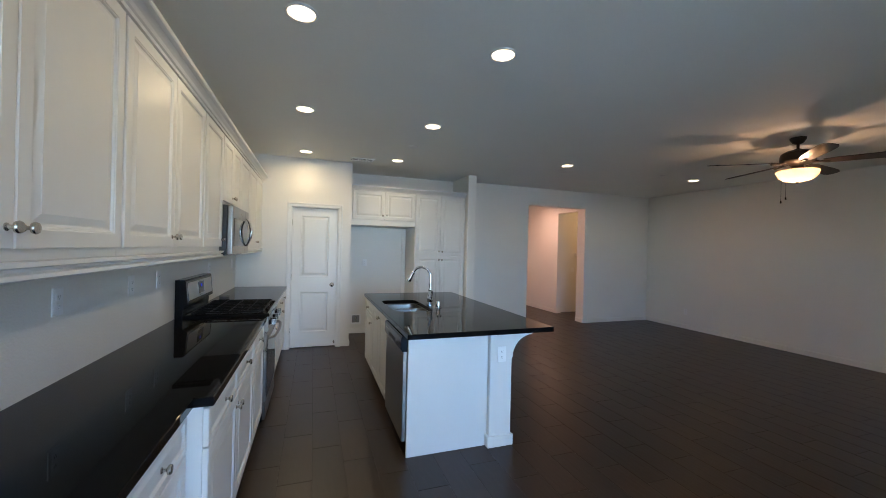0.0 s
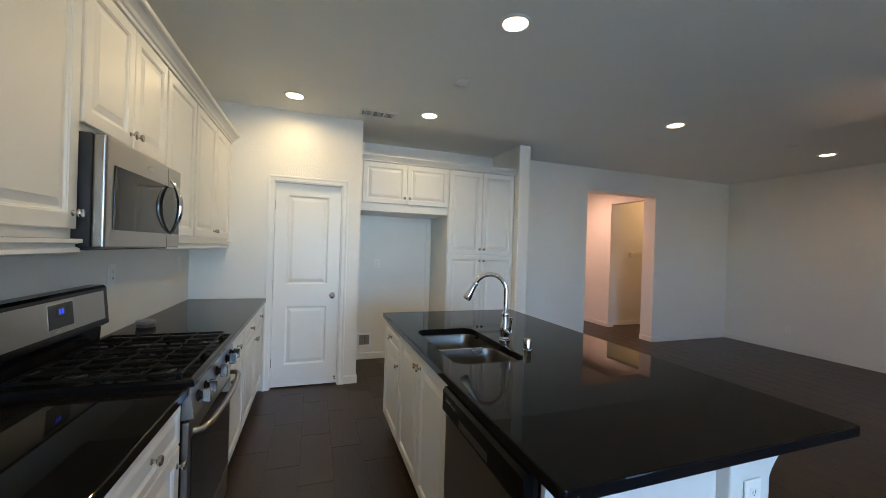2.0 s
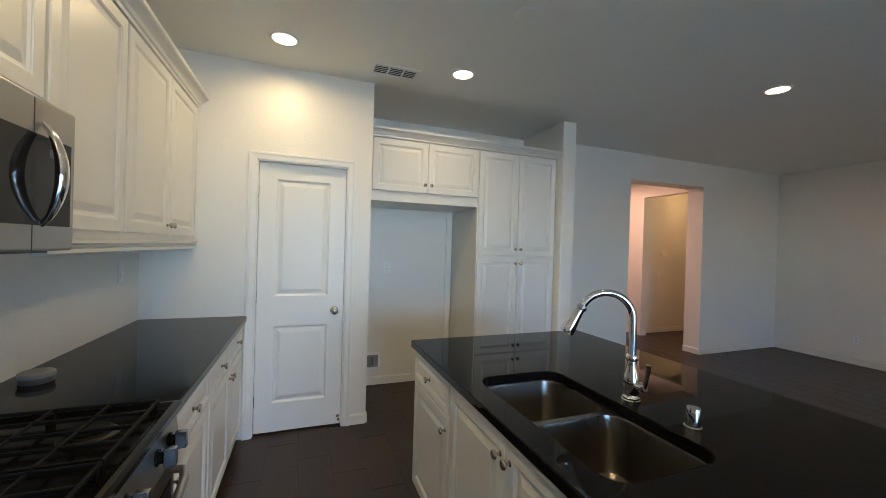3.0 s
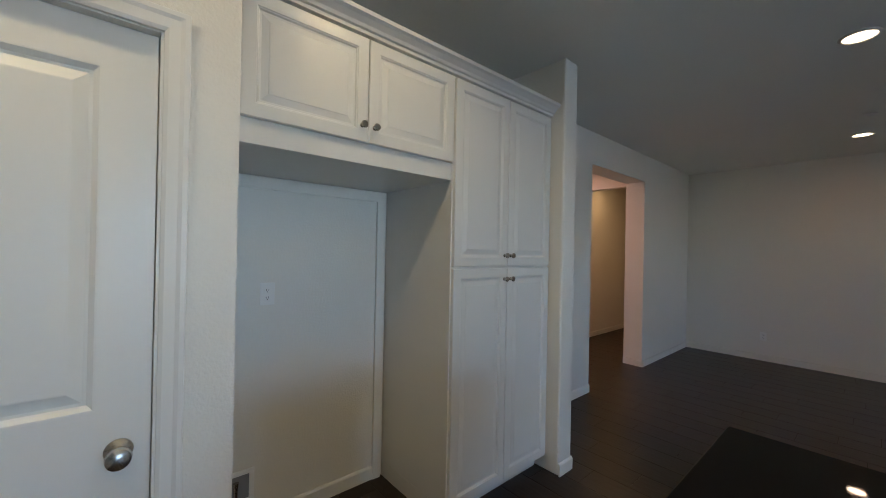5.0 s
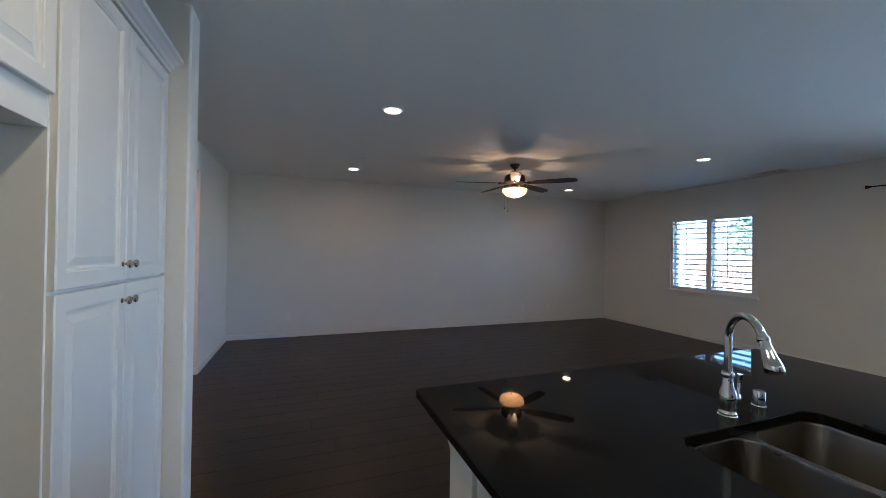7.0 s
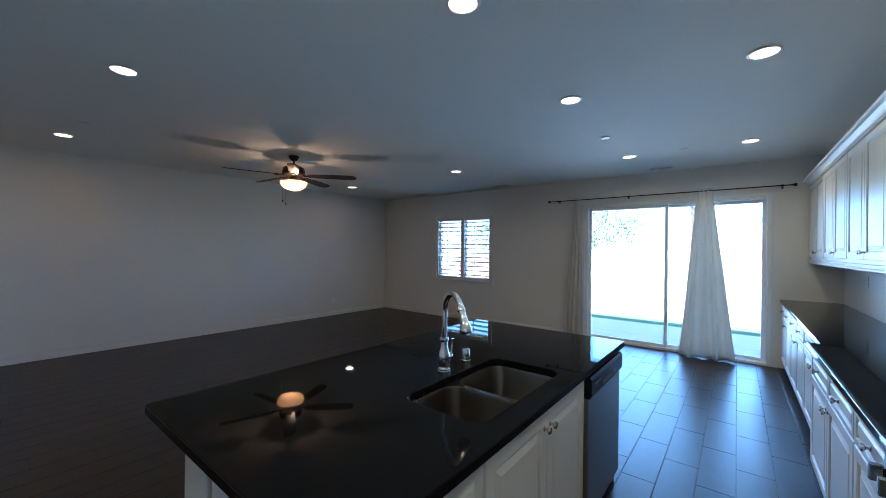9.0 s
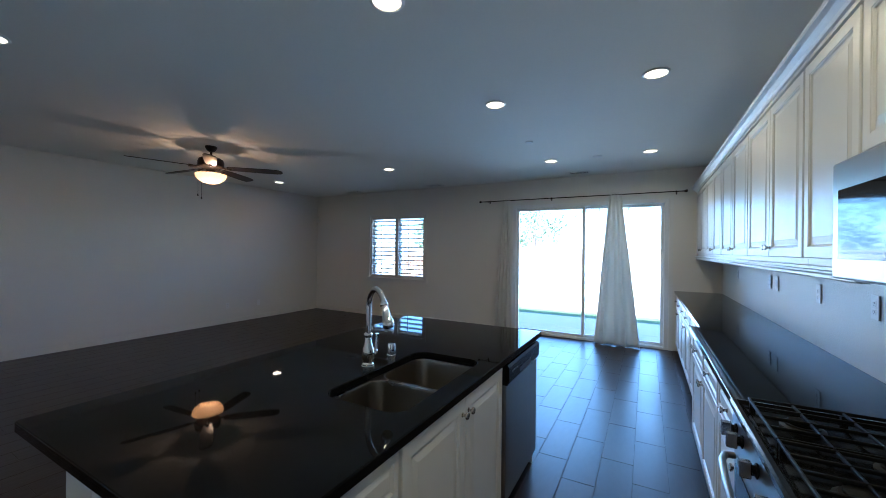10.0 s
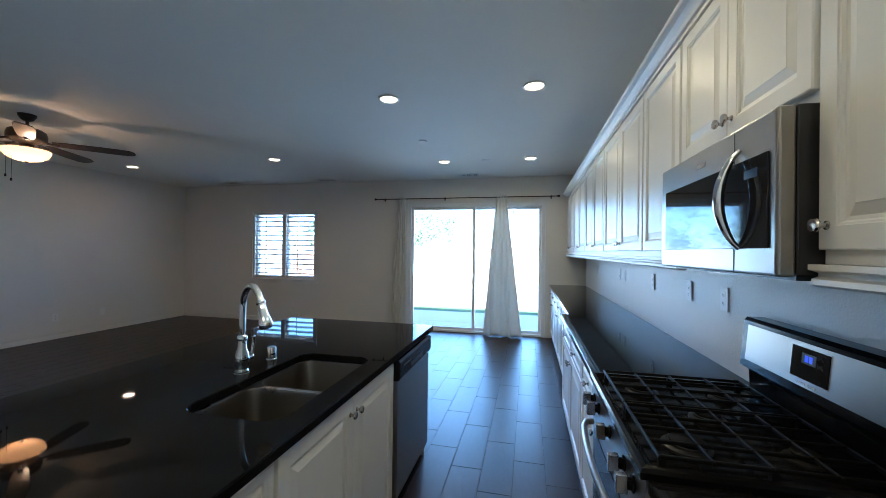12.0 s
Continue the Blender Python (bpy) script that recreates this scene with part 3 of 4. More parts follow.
rows_ = ((-0.004, 0.0150), (0.004, 0.0185), (0.012, 0.0185), (0.016, 0.0155), (0.030, 0.0160), (0.065, 0.0205), (0.098, 0.0265), (0.110, 0.0265), (0.116, 0.0225))
tube(bm, [tip + way * d for d, r in rows_], [r for d, r in rows_], 20)
part("spray_head", bm, CHROME, faucet, smooth=True)
bm = bmesh.new()
hv = Vector((0.469, -0.883, 0))
tube(bm, [hv * 0.022 + Vector((0, 0, 0.062)), hv * 0.050 + Vector((0, 0, 0.064)), hv * 0.060 + Vector((0, 0, 0.066))], [0.017, 0.017, 0.012], 14)
tube(bm, [hv * 0.052 + Vector((0, 0, 0.062)), hv * 0.062 + Vector((0, 0, 0.088)), hv * 0.068 + Vector((0, 0, 0.118)), hv * 0.070 + Vector((0, 0, 0.150))],
     [0.009, 0.0062, 0.0068, 0.0095], 12)
part("handle", bm, CHROME, faucet, "chrome side lever", True)
bm = bmesh.new()
lathe(bm, [(0, 0), (0.026, 0), (0.026, 0.005), (0.021, 0.008), (0.021, 0.058), (0.019, 0.063), (0, 0.064)], (2.232, 4.915, 0.9), n=20)
solid("air_gap", bm, CHROME, "small chrome air gap cap beside the faucet", "air gap", smooth=True)

dw = thing("dishwasher", pose(FX + 0.57, 4.638, 0, rz=-90), "stainless dishwasher with black control strip in the island", "dishwasher")
ww = 4.638 - 3.994
bm = bmesh.new()
box(bm, 0.004, -0.575, 0.10, ww - 0.004, 0, 0.860)
box(bm, 0.004, -0.50, 0.0, ww - 0.004, 0, 0.0995)
part("body", bm, BLACK_PLASTIC, dw)
bm = bmesh.new()
box(bm, 0.003, -0.606, 0.105, ww - 0.003, -0.5755, 0.745, 0.004, 2)
part("door", bm, STEEL, dw, "stainless door panel")
strip = bmesh.new()
prof = [(-0.5755, 0.747), (-0.612, 0.747), (-0.622, 0.765), (-0.622, 0.845), (-0.612, 0.858), (-0.5755, 0.858)]
ra = [strip.verts.new((0.003, y, z)) for y, z in prof]
rb = [strip.verts.new((ww - 0.003, y, z)) for y, z in prof]
for i in range(len(prof)):
    j = (i + 1) % len(prof)
    strip.faces.new((ra[i], ra[j], rb[j], rb[i]))
strip.faces.new(ra)
strip.faces.new(rb[::-1])
cs = part("control_strip", strip, ENAMEL, dw, "glossy black control strip")
bm = bmesh.new()
# dark plate on the strip paints the shade of the handle pocket
box(bm, 0.19, -0.6245, 0.772, 0.43, -0.6215, 0.800, 0.001)
part("pocket_shade", bm, SLOT, cs)
for i in range(4):
    bm = bmesh.new()
    box(bm, 0.05 + 0.028 * i, -0.6245, 0.815, 0.068 + 0.028 * i, -0.6215, 0.822)
    part("button", bm, NICKEL, cs)

# ---------------------------------------------------------------- gas range
GRIP = material("knob_steel", (0.42, 0.43, 0.45), 0.22, metal=1.0, vary=0.03, grain=0.02, rough_vary=0.03)
BURNER = material("burner_metal", (0.035, 0.033, 0.031), 0.4, metal=0.5, vary=0.2, grain=0.1)
rg = thing("gas_range", pose(XL + 0.004, RANGE0, 0, rz=90), "stainless gas range with black cooktop and grates", "range")
w = RANGE1 - RANGE0
bm = bmesh.new()
box(bm, 0.003, -0.625, 0.03, w - 0.003, 0, 0.895, 0.003)
box(bm, 0.03, -0.58, 0.0, w - 0.03, -0.02, 0.0295)
part("body", bm, ENAMEL, rg)
bm = bmesh.new()
panel_pts = [(-0.6255, 0.770), (-0.665, 0.775), (-0.650, 0.885), (-0.6255, 0.893)]
ra = [bm.verts.new((0.004, y, z)) for y, z in panel_pts]
rb = [bm.verts.new((w - 0.004, y, z)) for y, z in panel_pts]
for i in range(4):
    j = (i + 1) % 4
    bm.faces.new((ra[i], ra[j], rb[j], rb[i]))
bm.faces.new(ra)
bm.faces.new(rb[::-1])
manifold = part("manifold_panel", bm, STEEL, rg, "stainless knob panel")
for i in range(5):
    kx = (0.085, 0.185, 0.381, 0.577, 0.677)[i]
    bm = bmesh.new()
    lathe(bm, [(0, 0), (0.023, 0), (0.023, 0.005), (0.016, 0.009), (0.016, 0.016), (0, 0.016)], (kx, -0.656, 0.832), "-y", 18)
    bar = bmesh.new()
    box(bar, kx - 0.010, -0.704, 0.806, kx + 0.010, -0.6725, 0.858, 0.003, 2)
    collar = part("knob", bm, ENAMEL, manifold, "black collar with a squared steel grip", True)
    part("grip", bar, GRIP, collar, "squared bright steel grip")
bm = bmesh.new()
rows = []
for inset, z in ((0.0, 0.8955), (0.0, 0.912), (0.006, 0.922), (0.018, 0.924), (0.030, 0.912), (0.040, 0.908)):
    rows.append([bm.verts.new(p) for p in ((0 + inset, -0.665 + inset, z), (w - inset, -0.665 + inset, z), (w - inset, -0.055 - inset, z), (0 + inset, -0.055 - inset, z))])
for a, b in zip(rows, rows[1:]):
    for i in range(4):
        bm.faces.new((a[i], a[(i + 1) % 4], b[(i + 1) % 4], b[i]))
bm.faces.new(rows[-1])
bm.faces.new(rows[0][::-1])
top = part("cooktop", bm, ENAMEL, rg, "black enamel cooktop")
for bx, by, br in ((0.17, -0.50, 0.046), (0.17, -0.22, 0.036), (0.592, -0.50, 0.052), (0.592, -0.22, 0.036), (0.381, -0.36, 0.042)):
    bm = bmesh.new()
    lathe(bm, [(br + 0.012, 0), (br + 0.012, 0.006), (br, 0.010), (br, 0.016), (0, 0.016)], (bx, by, 0.908), n=20)
    burner = part("burner", bm, BURNER, top, "dull grey burner ring", True)
    bm = bmesh.new()
    lathe(bm, [(br * 0.86, 0.0163), (br * 0.86, 0.022), (br * 0.78, 0.025), (0, 0.0255)], (bx, by, 0.908), n=20)
    part("burner_cap", bm, IRON, burner, "black burner cap", True)
for gx0, gx1 in ((0.030, 0.379), (0.383, 0.732)):
    bm = bmesh.new()
    zb, zt = 0.932, 0.943
    for yy in (-0.612, -0.490, -0.360, -0.230, -0.105):
        box(bm, gx0, yy - 0.004, zb, gx1, yy + 0.004, zt, 0.002)
    for k in range(5):
        xx = gx0 + 0.007 + (gx1 - gx0 - 0.014) * k / 4
        box(bm, xx - 0.004, -0.612, zb + 0.001, xx + 0.004, -0.105, zt + 0.001, 0.002)
    for xx in (gx0 + 0.012, gx1 - 0.012):
        for yy in (-0.604, -0.360, -0.113):
            box(bm, xx - 0.008, yy - 0.008, 0.909, xx + 0.008, yy + 0.008, zb)
    part("grate", bm, IRON, top, "black cast iron grate")
bm = bmesh.new()
box(bm, 0.006, -0.650, 0.195, w - 0.006, -0.6255, 0.760, 0.005, 2)
od = part("oven_door", bm, STEEL, rg, "stainless oven door")
bm = bmesh.new()
box(bm, 0.040, -0.653, 0.215, w - 0.040, -0.6502, 0.690, 0.001)
part("oven_window", bm, SMOKED, od, "dark oven glass")
bm = bmesh.new()
bow = [(0.035, -0.655, 0.715), (0.045, -0.685, 0.716), (0.10, -0.702, 0.717)] + [(0.10 + 0.562 * i / 8, -0.702 - 0.014 * math.sin(math.pi * i / 8), 0.717) for i in range(1, 9)]
bow += [(w - 0.045, -0.685, 0.716), (w - 0.035, -0.655, 0.715)]
tube(bm, bow, 0.0125, 12)
part("handle", bm, STEEL, od, "bowed stainless handle", True)
bm = bmesh.new()
box(bm, 0.006, -0.648, 0.045, w - 0.006, -0.6255, 0.188, 0.005, 2)
part("drawer", bm, STEEL, rg, "stainless warming drawer")
# back guard, leaning a little
bm = bmesh.new()
guard = [(-0.002, 0.8955), (-0.050, 0.8955), (-0.056, 0.985), (-0.088, 1.005), (-0.072, 1.186), (-0.062, 1.198), (-0.002, 1.198)]
ra = [bm.verts.new((0.004, y, z)) for y, z in guard]
rb = [bm.verts.new((w - 0.004, y, z)) for y, z in guard]
for i in range(len(guard)):
    j = (i + 1) % len(guard)
    bm.faces.new((ra[i], ra[j], rb[j], rb[i]))
bm.faces.new(ra)
bm.faces.new(rb[::-1])
bg = part("back_guard", bm, ENAMEL, rg, "black back guard")


def on_guard(name, x0, s0, x1, s1, lift, mat_, parent, label=""):
    """A thin plate on the leaning face of the back guard; s runs from its foot to its top."""
    bm = bmesh.new()
    lo, hi = Vector((0, -0.088, 1.005)), Vector((0, -0.072, 1.186))
    nrm = Vector((0, -(hi - lo).z, (hi - lo).y)).normalized()
    vs = []
    for d in (0.0004, lift):
        for x, s in ((x0, s0), (x1, s0), (x1, s1), (x0, s1)):
            p = lo.lerp(hi, s) + nrm * d
            vs.append(bm.verts.new((x, p.y, p.z)))
    for f in ((0, 1, 2, 3), (4, 5, 6, 7), (0, 1, 5, 4), (1, 2, 6, 5), (2, 3, 7, 6), (3, 0, 4, 7)):
        bm.faces.new([vs[i] for i in f])
    return part(name, bm, mat_, parent, label)


gp = on_guard("guard_panel", 0.042, 0.16, w - 0.042, 0.92, 0.003, STEEL, bg, "stainless control panel")
on_guard("control_rim", 0.301, 0.285, 0.466, 0.855, 0.0042, NICKEL, gp, "thin bright rim")
on_guard("control", 0.305, 0.30, 0.462, 0.84, 0.006, SMOKED, gp, "black glass clock control")
for i in range(2):
    on_guard("badge", 0.335 + 0.05 * i, 0.20, 0.372 + 0.045 * i, 0.235, 0.005, NICKEL, gp)

on_guard("display", 0.352, 0.575, 0.412, 0.755, 0.0066, SLOT, gp, "dark clock window")
for i in range(2):
    x = 0.366 + 0.0185 * i
    on_guard("clock_digit", x, 0.61, x + 0.0135, 0.72, 0.0071, DISPLAY, gp, "small blue lit clock digit")

# ---------------------------------------------------------------- microwave
mw = thing("microwave", pose(XL + 0.001, RANGE0 + 0.003, 1.392, rz=90), "stainless over-the-range microwave under a short cabinet", "microwave")
w = RANGE1 - RANGE0 - 0.006
hm = 0.406
bm = bmesh.new()
box(bm, 0, -0.345, 0.012, w, 0, hm, 0.003)
box(bm, 0.02, -0.335, 0.0, w - 0.02, -0.02, 0.0118)
part("body", bm, BLACK_PLASTIC, mw, "black metal case")
bm = bmesh.new()
box(bm, 0, -0.385, 0.008, w, -0.3455, hm, 0.008, 3)
fr = part("front", bm, STEEL, mw, "stainless front")
bm = bmesh.new()
box(bm, 0.055, -0.3885, 0.075, w - 0.028, -0.3852, hm - 0.098, 0.004, 2)
part("window", bm, SMOKED, fr, "dark mirror-like door glass")
bm = bmesh.new()
# dark strip on the unbroken front, shade of the door gap as colour
box(bm, 0.575, -0.3862, 0.010, 0.5775, -0.3852, hm - 0.01)
part("door_gap_shade", bm, SLOT, fr)
bm = bmesh.new()
hp = [(0.606 - 0.010 * math.sin(math.pi * i / 14), -0.387 - 0.046 * math.sin(math.pi * i / 14) ** 0.7, 0.075 + 0.265 * i / 14) for i in range(15)]
rr = [0.006 + 0.008 * math.sin(math.pi * i / 14) for i in range(15)]
tube(bm, hp, rr, 12)
part("handle", bm, CHROME, fr, "curved chrome handle", True)
bm = bmesh.new()
box(bm, 0.340, -0.3868, hm - 0.062, 0.402, -0.3852, hm - 0.045, 0.0005)
part("badge", bm, NICKEL, fr)
bm = bmesh.new()
box(bm, 0.630, -0.3893, hm - 0.150, 0.690, -0.3886, hm - 0.128)
part("clock", bm, material("dim_blue", (0.008, 0.014, 0.045), 0.3), fr)

# ---------------------------------------------------------------- pantry door
pd = thing("door_pantry", pose(0.7562, YN + 0.030, 0.012), "white two-panel pantry door, closed, with a round knob", "door", kind="structure")
dw_, dh = 0.6230, 2.022
bm = bmesh.new()
stile = 0.115
box(bm, 0, -0.0, 0, stile, 0.035, dh)
box(bm, dw_ - stile, -0.0, 0, dw_, 0.035, dh)
box(bm, stile, -0.0, 0, dw_ - stile, 0.035, 0.215)
box(bm, stile, -0.0, 0.80, dw_ - stile, 0.035, 1.02)
box(bm, stile, -0.0, dh - 0.115, dw_ - stile, 0.035, dh)
slab_door = part("leaf", bm, TRIM, pd)
for z0, z1 in ((0.215, 0.80), (1.02, dh - 0.115)):
    bm = bmesh.new()
    panel(bm, stile, z0, dw_ - stile, z1, ((0, 0), (0, 0.026), (0.004, 0.0255), (0.016, 0.014), (0.024, 0.0135), (0.052, 0.0225), (0.056, 0.023)), 0.0262)
    part("panel", bm, TRIM, slab_door)
bm = bmesh.new()
lathe(bm, [(0, 0), (0.031, 0), (0.031, 0.004), (0.026, 0.009), (0.012, 0.013), (0.011, 0.030), (0.022, 0.038), (0.028, 0.050), (0.026, 0.062), (0.016, 0.068), (0, 0.069)],
      (dw_ - 0.066, -0.0005, 0.905), "-y", 24)
part("knob", bm, NICKEL, slab_door, "round satin nickel door knob", True)
for z in (0.24, 1.02, 1.80):
    bm = bmesh.new()
    for k in range(5):
        lathe(bm, [(0, 0), (0.0055, 0), (0.0055, 0.0165), (0, 0.0165)], (-0.004, -0.006, z - 0.042 + 0.017 * k), "z", 10)
    part("hinge", bm, NICKEL, slab_door, "steel hinge")


def casing(name, x0, x1, z1, y, label):
    """Moulded door casing around an opening that faces -y."""
    bm = bmesh.new()
    prof = [(0.0, 0.0), (0.0, 0.010), (0.010, 0.014), (0.036, 0.016), (0.046, 0.020), (0.058, 0.020), (0.060, 0.017), (0.060, 0.0)]
    path = [(x0, 0.0, -1, 0), (x0, z1, -1, 1), (x1, z1, 1, 1), (x1, 0.0, 1, 0)]
    rows = [[bm.verts.new((x + sx * d, y - t, z + sz * d)) for d, t in prof] for x, z, sx, sz in path]
    for a, b in zip(rows, rows[1:]):
        for i in range(len(prof)):
            j = (i + 1) % len(prof)
            bm.faces.new((a[i], a[j], b[j], b[i]))
    bm.faces.new(rows[0])
    bm.faces.new(rows[-1][::-1])
    return solid(name, bm, TRIM, label, "trim", kind="structure")


casing("trim_pantry", 0.746, 1.388, 2.040, YN, "white moulded casing around the pantry door")
setting("trim_pantry_jamb", [(0.7405, YN + 0.001, 0.0, 0.7535, YN + 0.109, 2.043), (1.3815, YN + 0.001, 0.0, 1.3945, YN + 0.109, 2.043),
                             (0.7535, YN + 0.001, 2.0355, 1.3815, YN + 0.109, 2.0445)], TRIM, "white door jamb", "trim")
bm = bmesh.new()
lathe(bm, [(0, 0), (0.013, 0), (0.013, 0.004), (0.004, 0.006), (0.004, 0.055), (0.009, 0.058), (0.009, 0.070), (0, 0.071)], (1.360, YN + 0.029, 0.075), "-y", 12)
solid("door_stop", bm, NICKEL, "small metal door stop at the door foot", "door stop", smooth=True)

# ---------------------------------------------------------------- sliding door, curtains
sd = thing("sliding_door", pose(0, 0, 0), "white vinyl sliding glass door to the patio", "door", kind="structure")
F = 0.062
bm = bmesh.new()
box(bm, SX0 + 0.001, -0.17, 0.0, SX0 + F, 0.012, SZ - 0.001, 0.004)
box(bm, SX1 - F, -0.17, 0.0, SX1 - 0.001, 0.012, SZ - 0.001, 0.004)
box(bm, SX0 + F, -0.17, SZ - F, SX1 - F, 0.012, SZ - 0.001, 0.004)
box(bm, SX0 + F, -0.17, 0.0, SX1 - F, 0.012, 0.035, 0.004)
part("door_frame", bm, VINYL, sd)


def sash(x0, x1, y0, y1, z0, z1, st, name):
    bm = bmesh.new()
    box(bm, x0, y0, z0, x0 + st, y1, z1, 0.004)
    box(bm, x1 - st, y0, z0, x1, y1, z1, 0.004)
    box(bm, x0 + st, y0, z0, x1 - st, y1, z0 + st, 0.004)
    box(bm, x0 + st, y0, z1 - st, x1 - st, y1, z1, 0.004)
    ob = part(name, bm, VINYL, sd)
    bm = bmesh.new()
    box(bm, x0 + st, (y0 + y1) / 2 - 0.004, z0 + st, x1 - st, (y0 + y1) / 2 + 0.004, z1 - st)
    g = part("pane", bm, GLASS, ob)
    g.visible_shadow = False
    return ob


sash(SX0 + F, 1.955, -0.115, -0.075, 0.036, SZ - F - 0.001, 0.045, "fixed_sash")
slide = sash(1.912, SX1 - F, -0.065, -0.025, 0.036, SZ - F - 0.001, 0.045, "sliding_sash")
bm = bmesh.new()
box(bm, SX1 - F - 0.034, -0.0245, 0.98, SX1 - F - 0.012, 0.006, 1.18, 0.005, 2)
part("pull_handle", bm, VINYL, slide)
setting("trim_slider", [(SX0 - 0.055, 0.0005, 0.0, SX0, 0.016, SZ + 0.055), (SX1, 0.0005, 0.0, SX1 + 0.055, 0.016, SZ + 0.055),
                        (SX0, 0.0005, SZ, SX1, 0.016, SZ + 0.055)], TRIM, "flat white casing around the sliding door", "trim")

rod = thing("curtain_rod", pose(0, 0, 0), "thin dark bronze curtain rod over the sliding door", "curtain rod")
bm = bmesh.new()
tube(bm, [(0.535, 0.10, 2.383), (3.725, 0.10, 2.383)], 0.008, 12)
part("rod", bm, BRONZE, rod, smooth=True)
for x, s in ((0.535, -1), (3.725, 1)):
    bm = bmesh.new()
    tube(bm, [(x, 0.10, 2.383), (x + s * 0.012, 0.10, 2.383), (x + s * 0.03, 0.10, 2.383), (x + s * 0.045, 0.10, 2.383), (x + s * 0.05, 0.10, 2.383)],
         [0.011, 0.012, 0.021, 0.021, 0.010], 14)
    part("finial", bm, BRONZE, rod, smooth=True)
for x in (0.62, 2.46, 3.60):
    bm = bmesh.new()
    box(bm, x - 0.010, 0.0005, 2.350, x + 0.010, 0.006, 2.410, 0.001)
    tube(bm, [(x, 0.005, 2.370), (x, 0.07, 2.370), (x, 0.10, 2.374)], 0.0045, 8)
    part("bracket", bm, BRONZE, rod)


def curtain(top0, top1, bot0, bot1, folds, label, seed, z_top=2.418, y=0.10, tie=1.0):
    """A cloth panel pushed together on the rod, flaring to the floor."""
    rnd = random.Random(seed)
    bm = bmesh.new()
    nu, nv = folds * 10, 44
    ph = [rnd.uniform(-0.5, 0.5) for _ in range(folds + 1)]
    rows = []
    for j in range(nv + 1):
        v = j / nv
        z = z_top + (0.012 - z_top) * v
        flare = v ** tie
        x0, x1 = top0 + (bot0 - top0) * flare, top1 + (bot1 - top1) * flare
        row = []
        for i in range(nu + 1):
            u = i / nu
            k = u * folds
            amp = (0.020 + 0.030 * flare) * (0.75 + 0.35 * math.sin(3.1 * k + seed))
            a = 2 * math.pi * k + 0.55 * math.sin(2.2 * v + ph[int(k)]) + 0.9 * v * math.sin(1.7 * u + seed)
            yy = y + amp * math.sin(a) * (0.55 + 0.45 * v) + 0.045 * v
            xx = x0 + (x1 - x0) * u + 0.010 * flare * math.cos(a) + 0.012 * math.sin(5 * v + 4 * u + seed) * v
            row.append(bm.verts.new((xx, max(yy, 0.022), z + (0.010 * math.sin(a * 0.5) if j == nv else 0))))
        rows.append(row)
    for a, b in zip(rows, rows[1:]):
        for i in range(nu):
            bm.faces.new((a[i], a[i + 1], b[i + 1], b[i]))
    ob = solid("curtain", bm, CLOTH, label, "curtain", "curtains at the sliding door", smooth=True)
    sol = ob.modifiers.new("thickness", "SOLIDIFY")
    sol.thickness = 0.002
    return ob


curtain(1.355, 1.543, 1.06, 1.742, 4, "off-white cloth curtain gathered in the middle of the sliding door", 3, tie=1.15)
curtain(3.180, 3.295, 3.10, 3.45, 4, "off-white cloth curtain pushed to the side of the sliding door", 8, tie=1.1)

# ---------------------------------------------------------------- window with shutters
win = thing("window_1", pose(0, 0, 0), "white window with open plantation shutters", "window", kind="structure")
bm = bmesh.new()
box(bm, WX0 + 0.001, -0.18, WZ0 + 0.001, WX0 + 0.045, -0.10, WZ1 - 0.001)
box(bm, WX1 - 0.045, -0.18, WZ0 + 0.001, WX1 - 0.001, -0.10, WZ1 - 0.001)
box(bm, WX0 + 0.045, -0.18, WZ0 + 0.001, WX1 - 0.045, -0.10, WZ0 + 0.045)
box(bm, WX0 + 0.045, -0.18, WZ1 - 0.045, WX1 - 0.045, -0.10, WZ1 - 0.001)
box(bm, (WX0 + WX1) / 2 - 0.03, -0.17, WZ0 + 0.045, (WX0 + WX1) / 2 + 0.03, -0.11, WZ1 - 0.045)
part("window_frame", bm, VINYL, win)
for x0, x1 in ((WX0 + 0.045, (WX0 + WX1) / 2 - 0.03), ((WX0 + WX1) / 2 + 0.03, WX1 - 0.045)):
    bm = bmesh.new()
    box(bm, x0, -0.144, WZ0 + 0.045, x1, -0.138, WZ1 - 0.045)
    part("pane", bm, GLASS, win).visible_shadow = False
bm = bmesh.new()
box(bm, WX0 - 0.07, 0.0005, WZ0 - 0.04, WX1 + 0.07, 0.045, WZ0 - 0.012, 0.005, 2)
box(bm, WX0 - 0.05, 0.0005, WZ0 - 0.095, WX1 + 0.05, 0.016, WZ0 - 0.0405, 0.003)
part("window_sill", bm, TRIM, win)
bm = bmesh.new()
box(bm, WX0 - 0.05, 0.0005, WZ0 - 0.012, WX0 + 0.004, 0.018, WZ1 + 0.05, 0.003)
box(bm, WX1 - 0.004, 0.0005, WZ0 - 0.012, WX1 + 0.05, 0.018, WZ1 + 0.05, 0.003)
box(bm, WX0 + 0.004, 0.0005, WZ1 - 0.004, WX1 - 0.004, 0.018, WZ1 + 0.05, 0.003)
part("casing", bm, TRIM, win)
mid = (WX0 + WX1) / 2
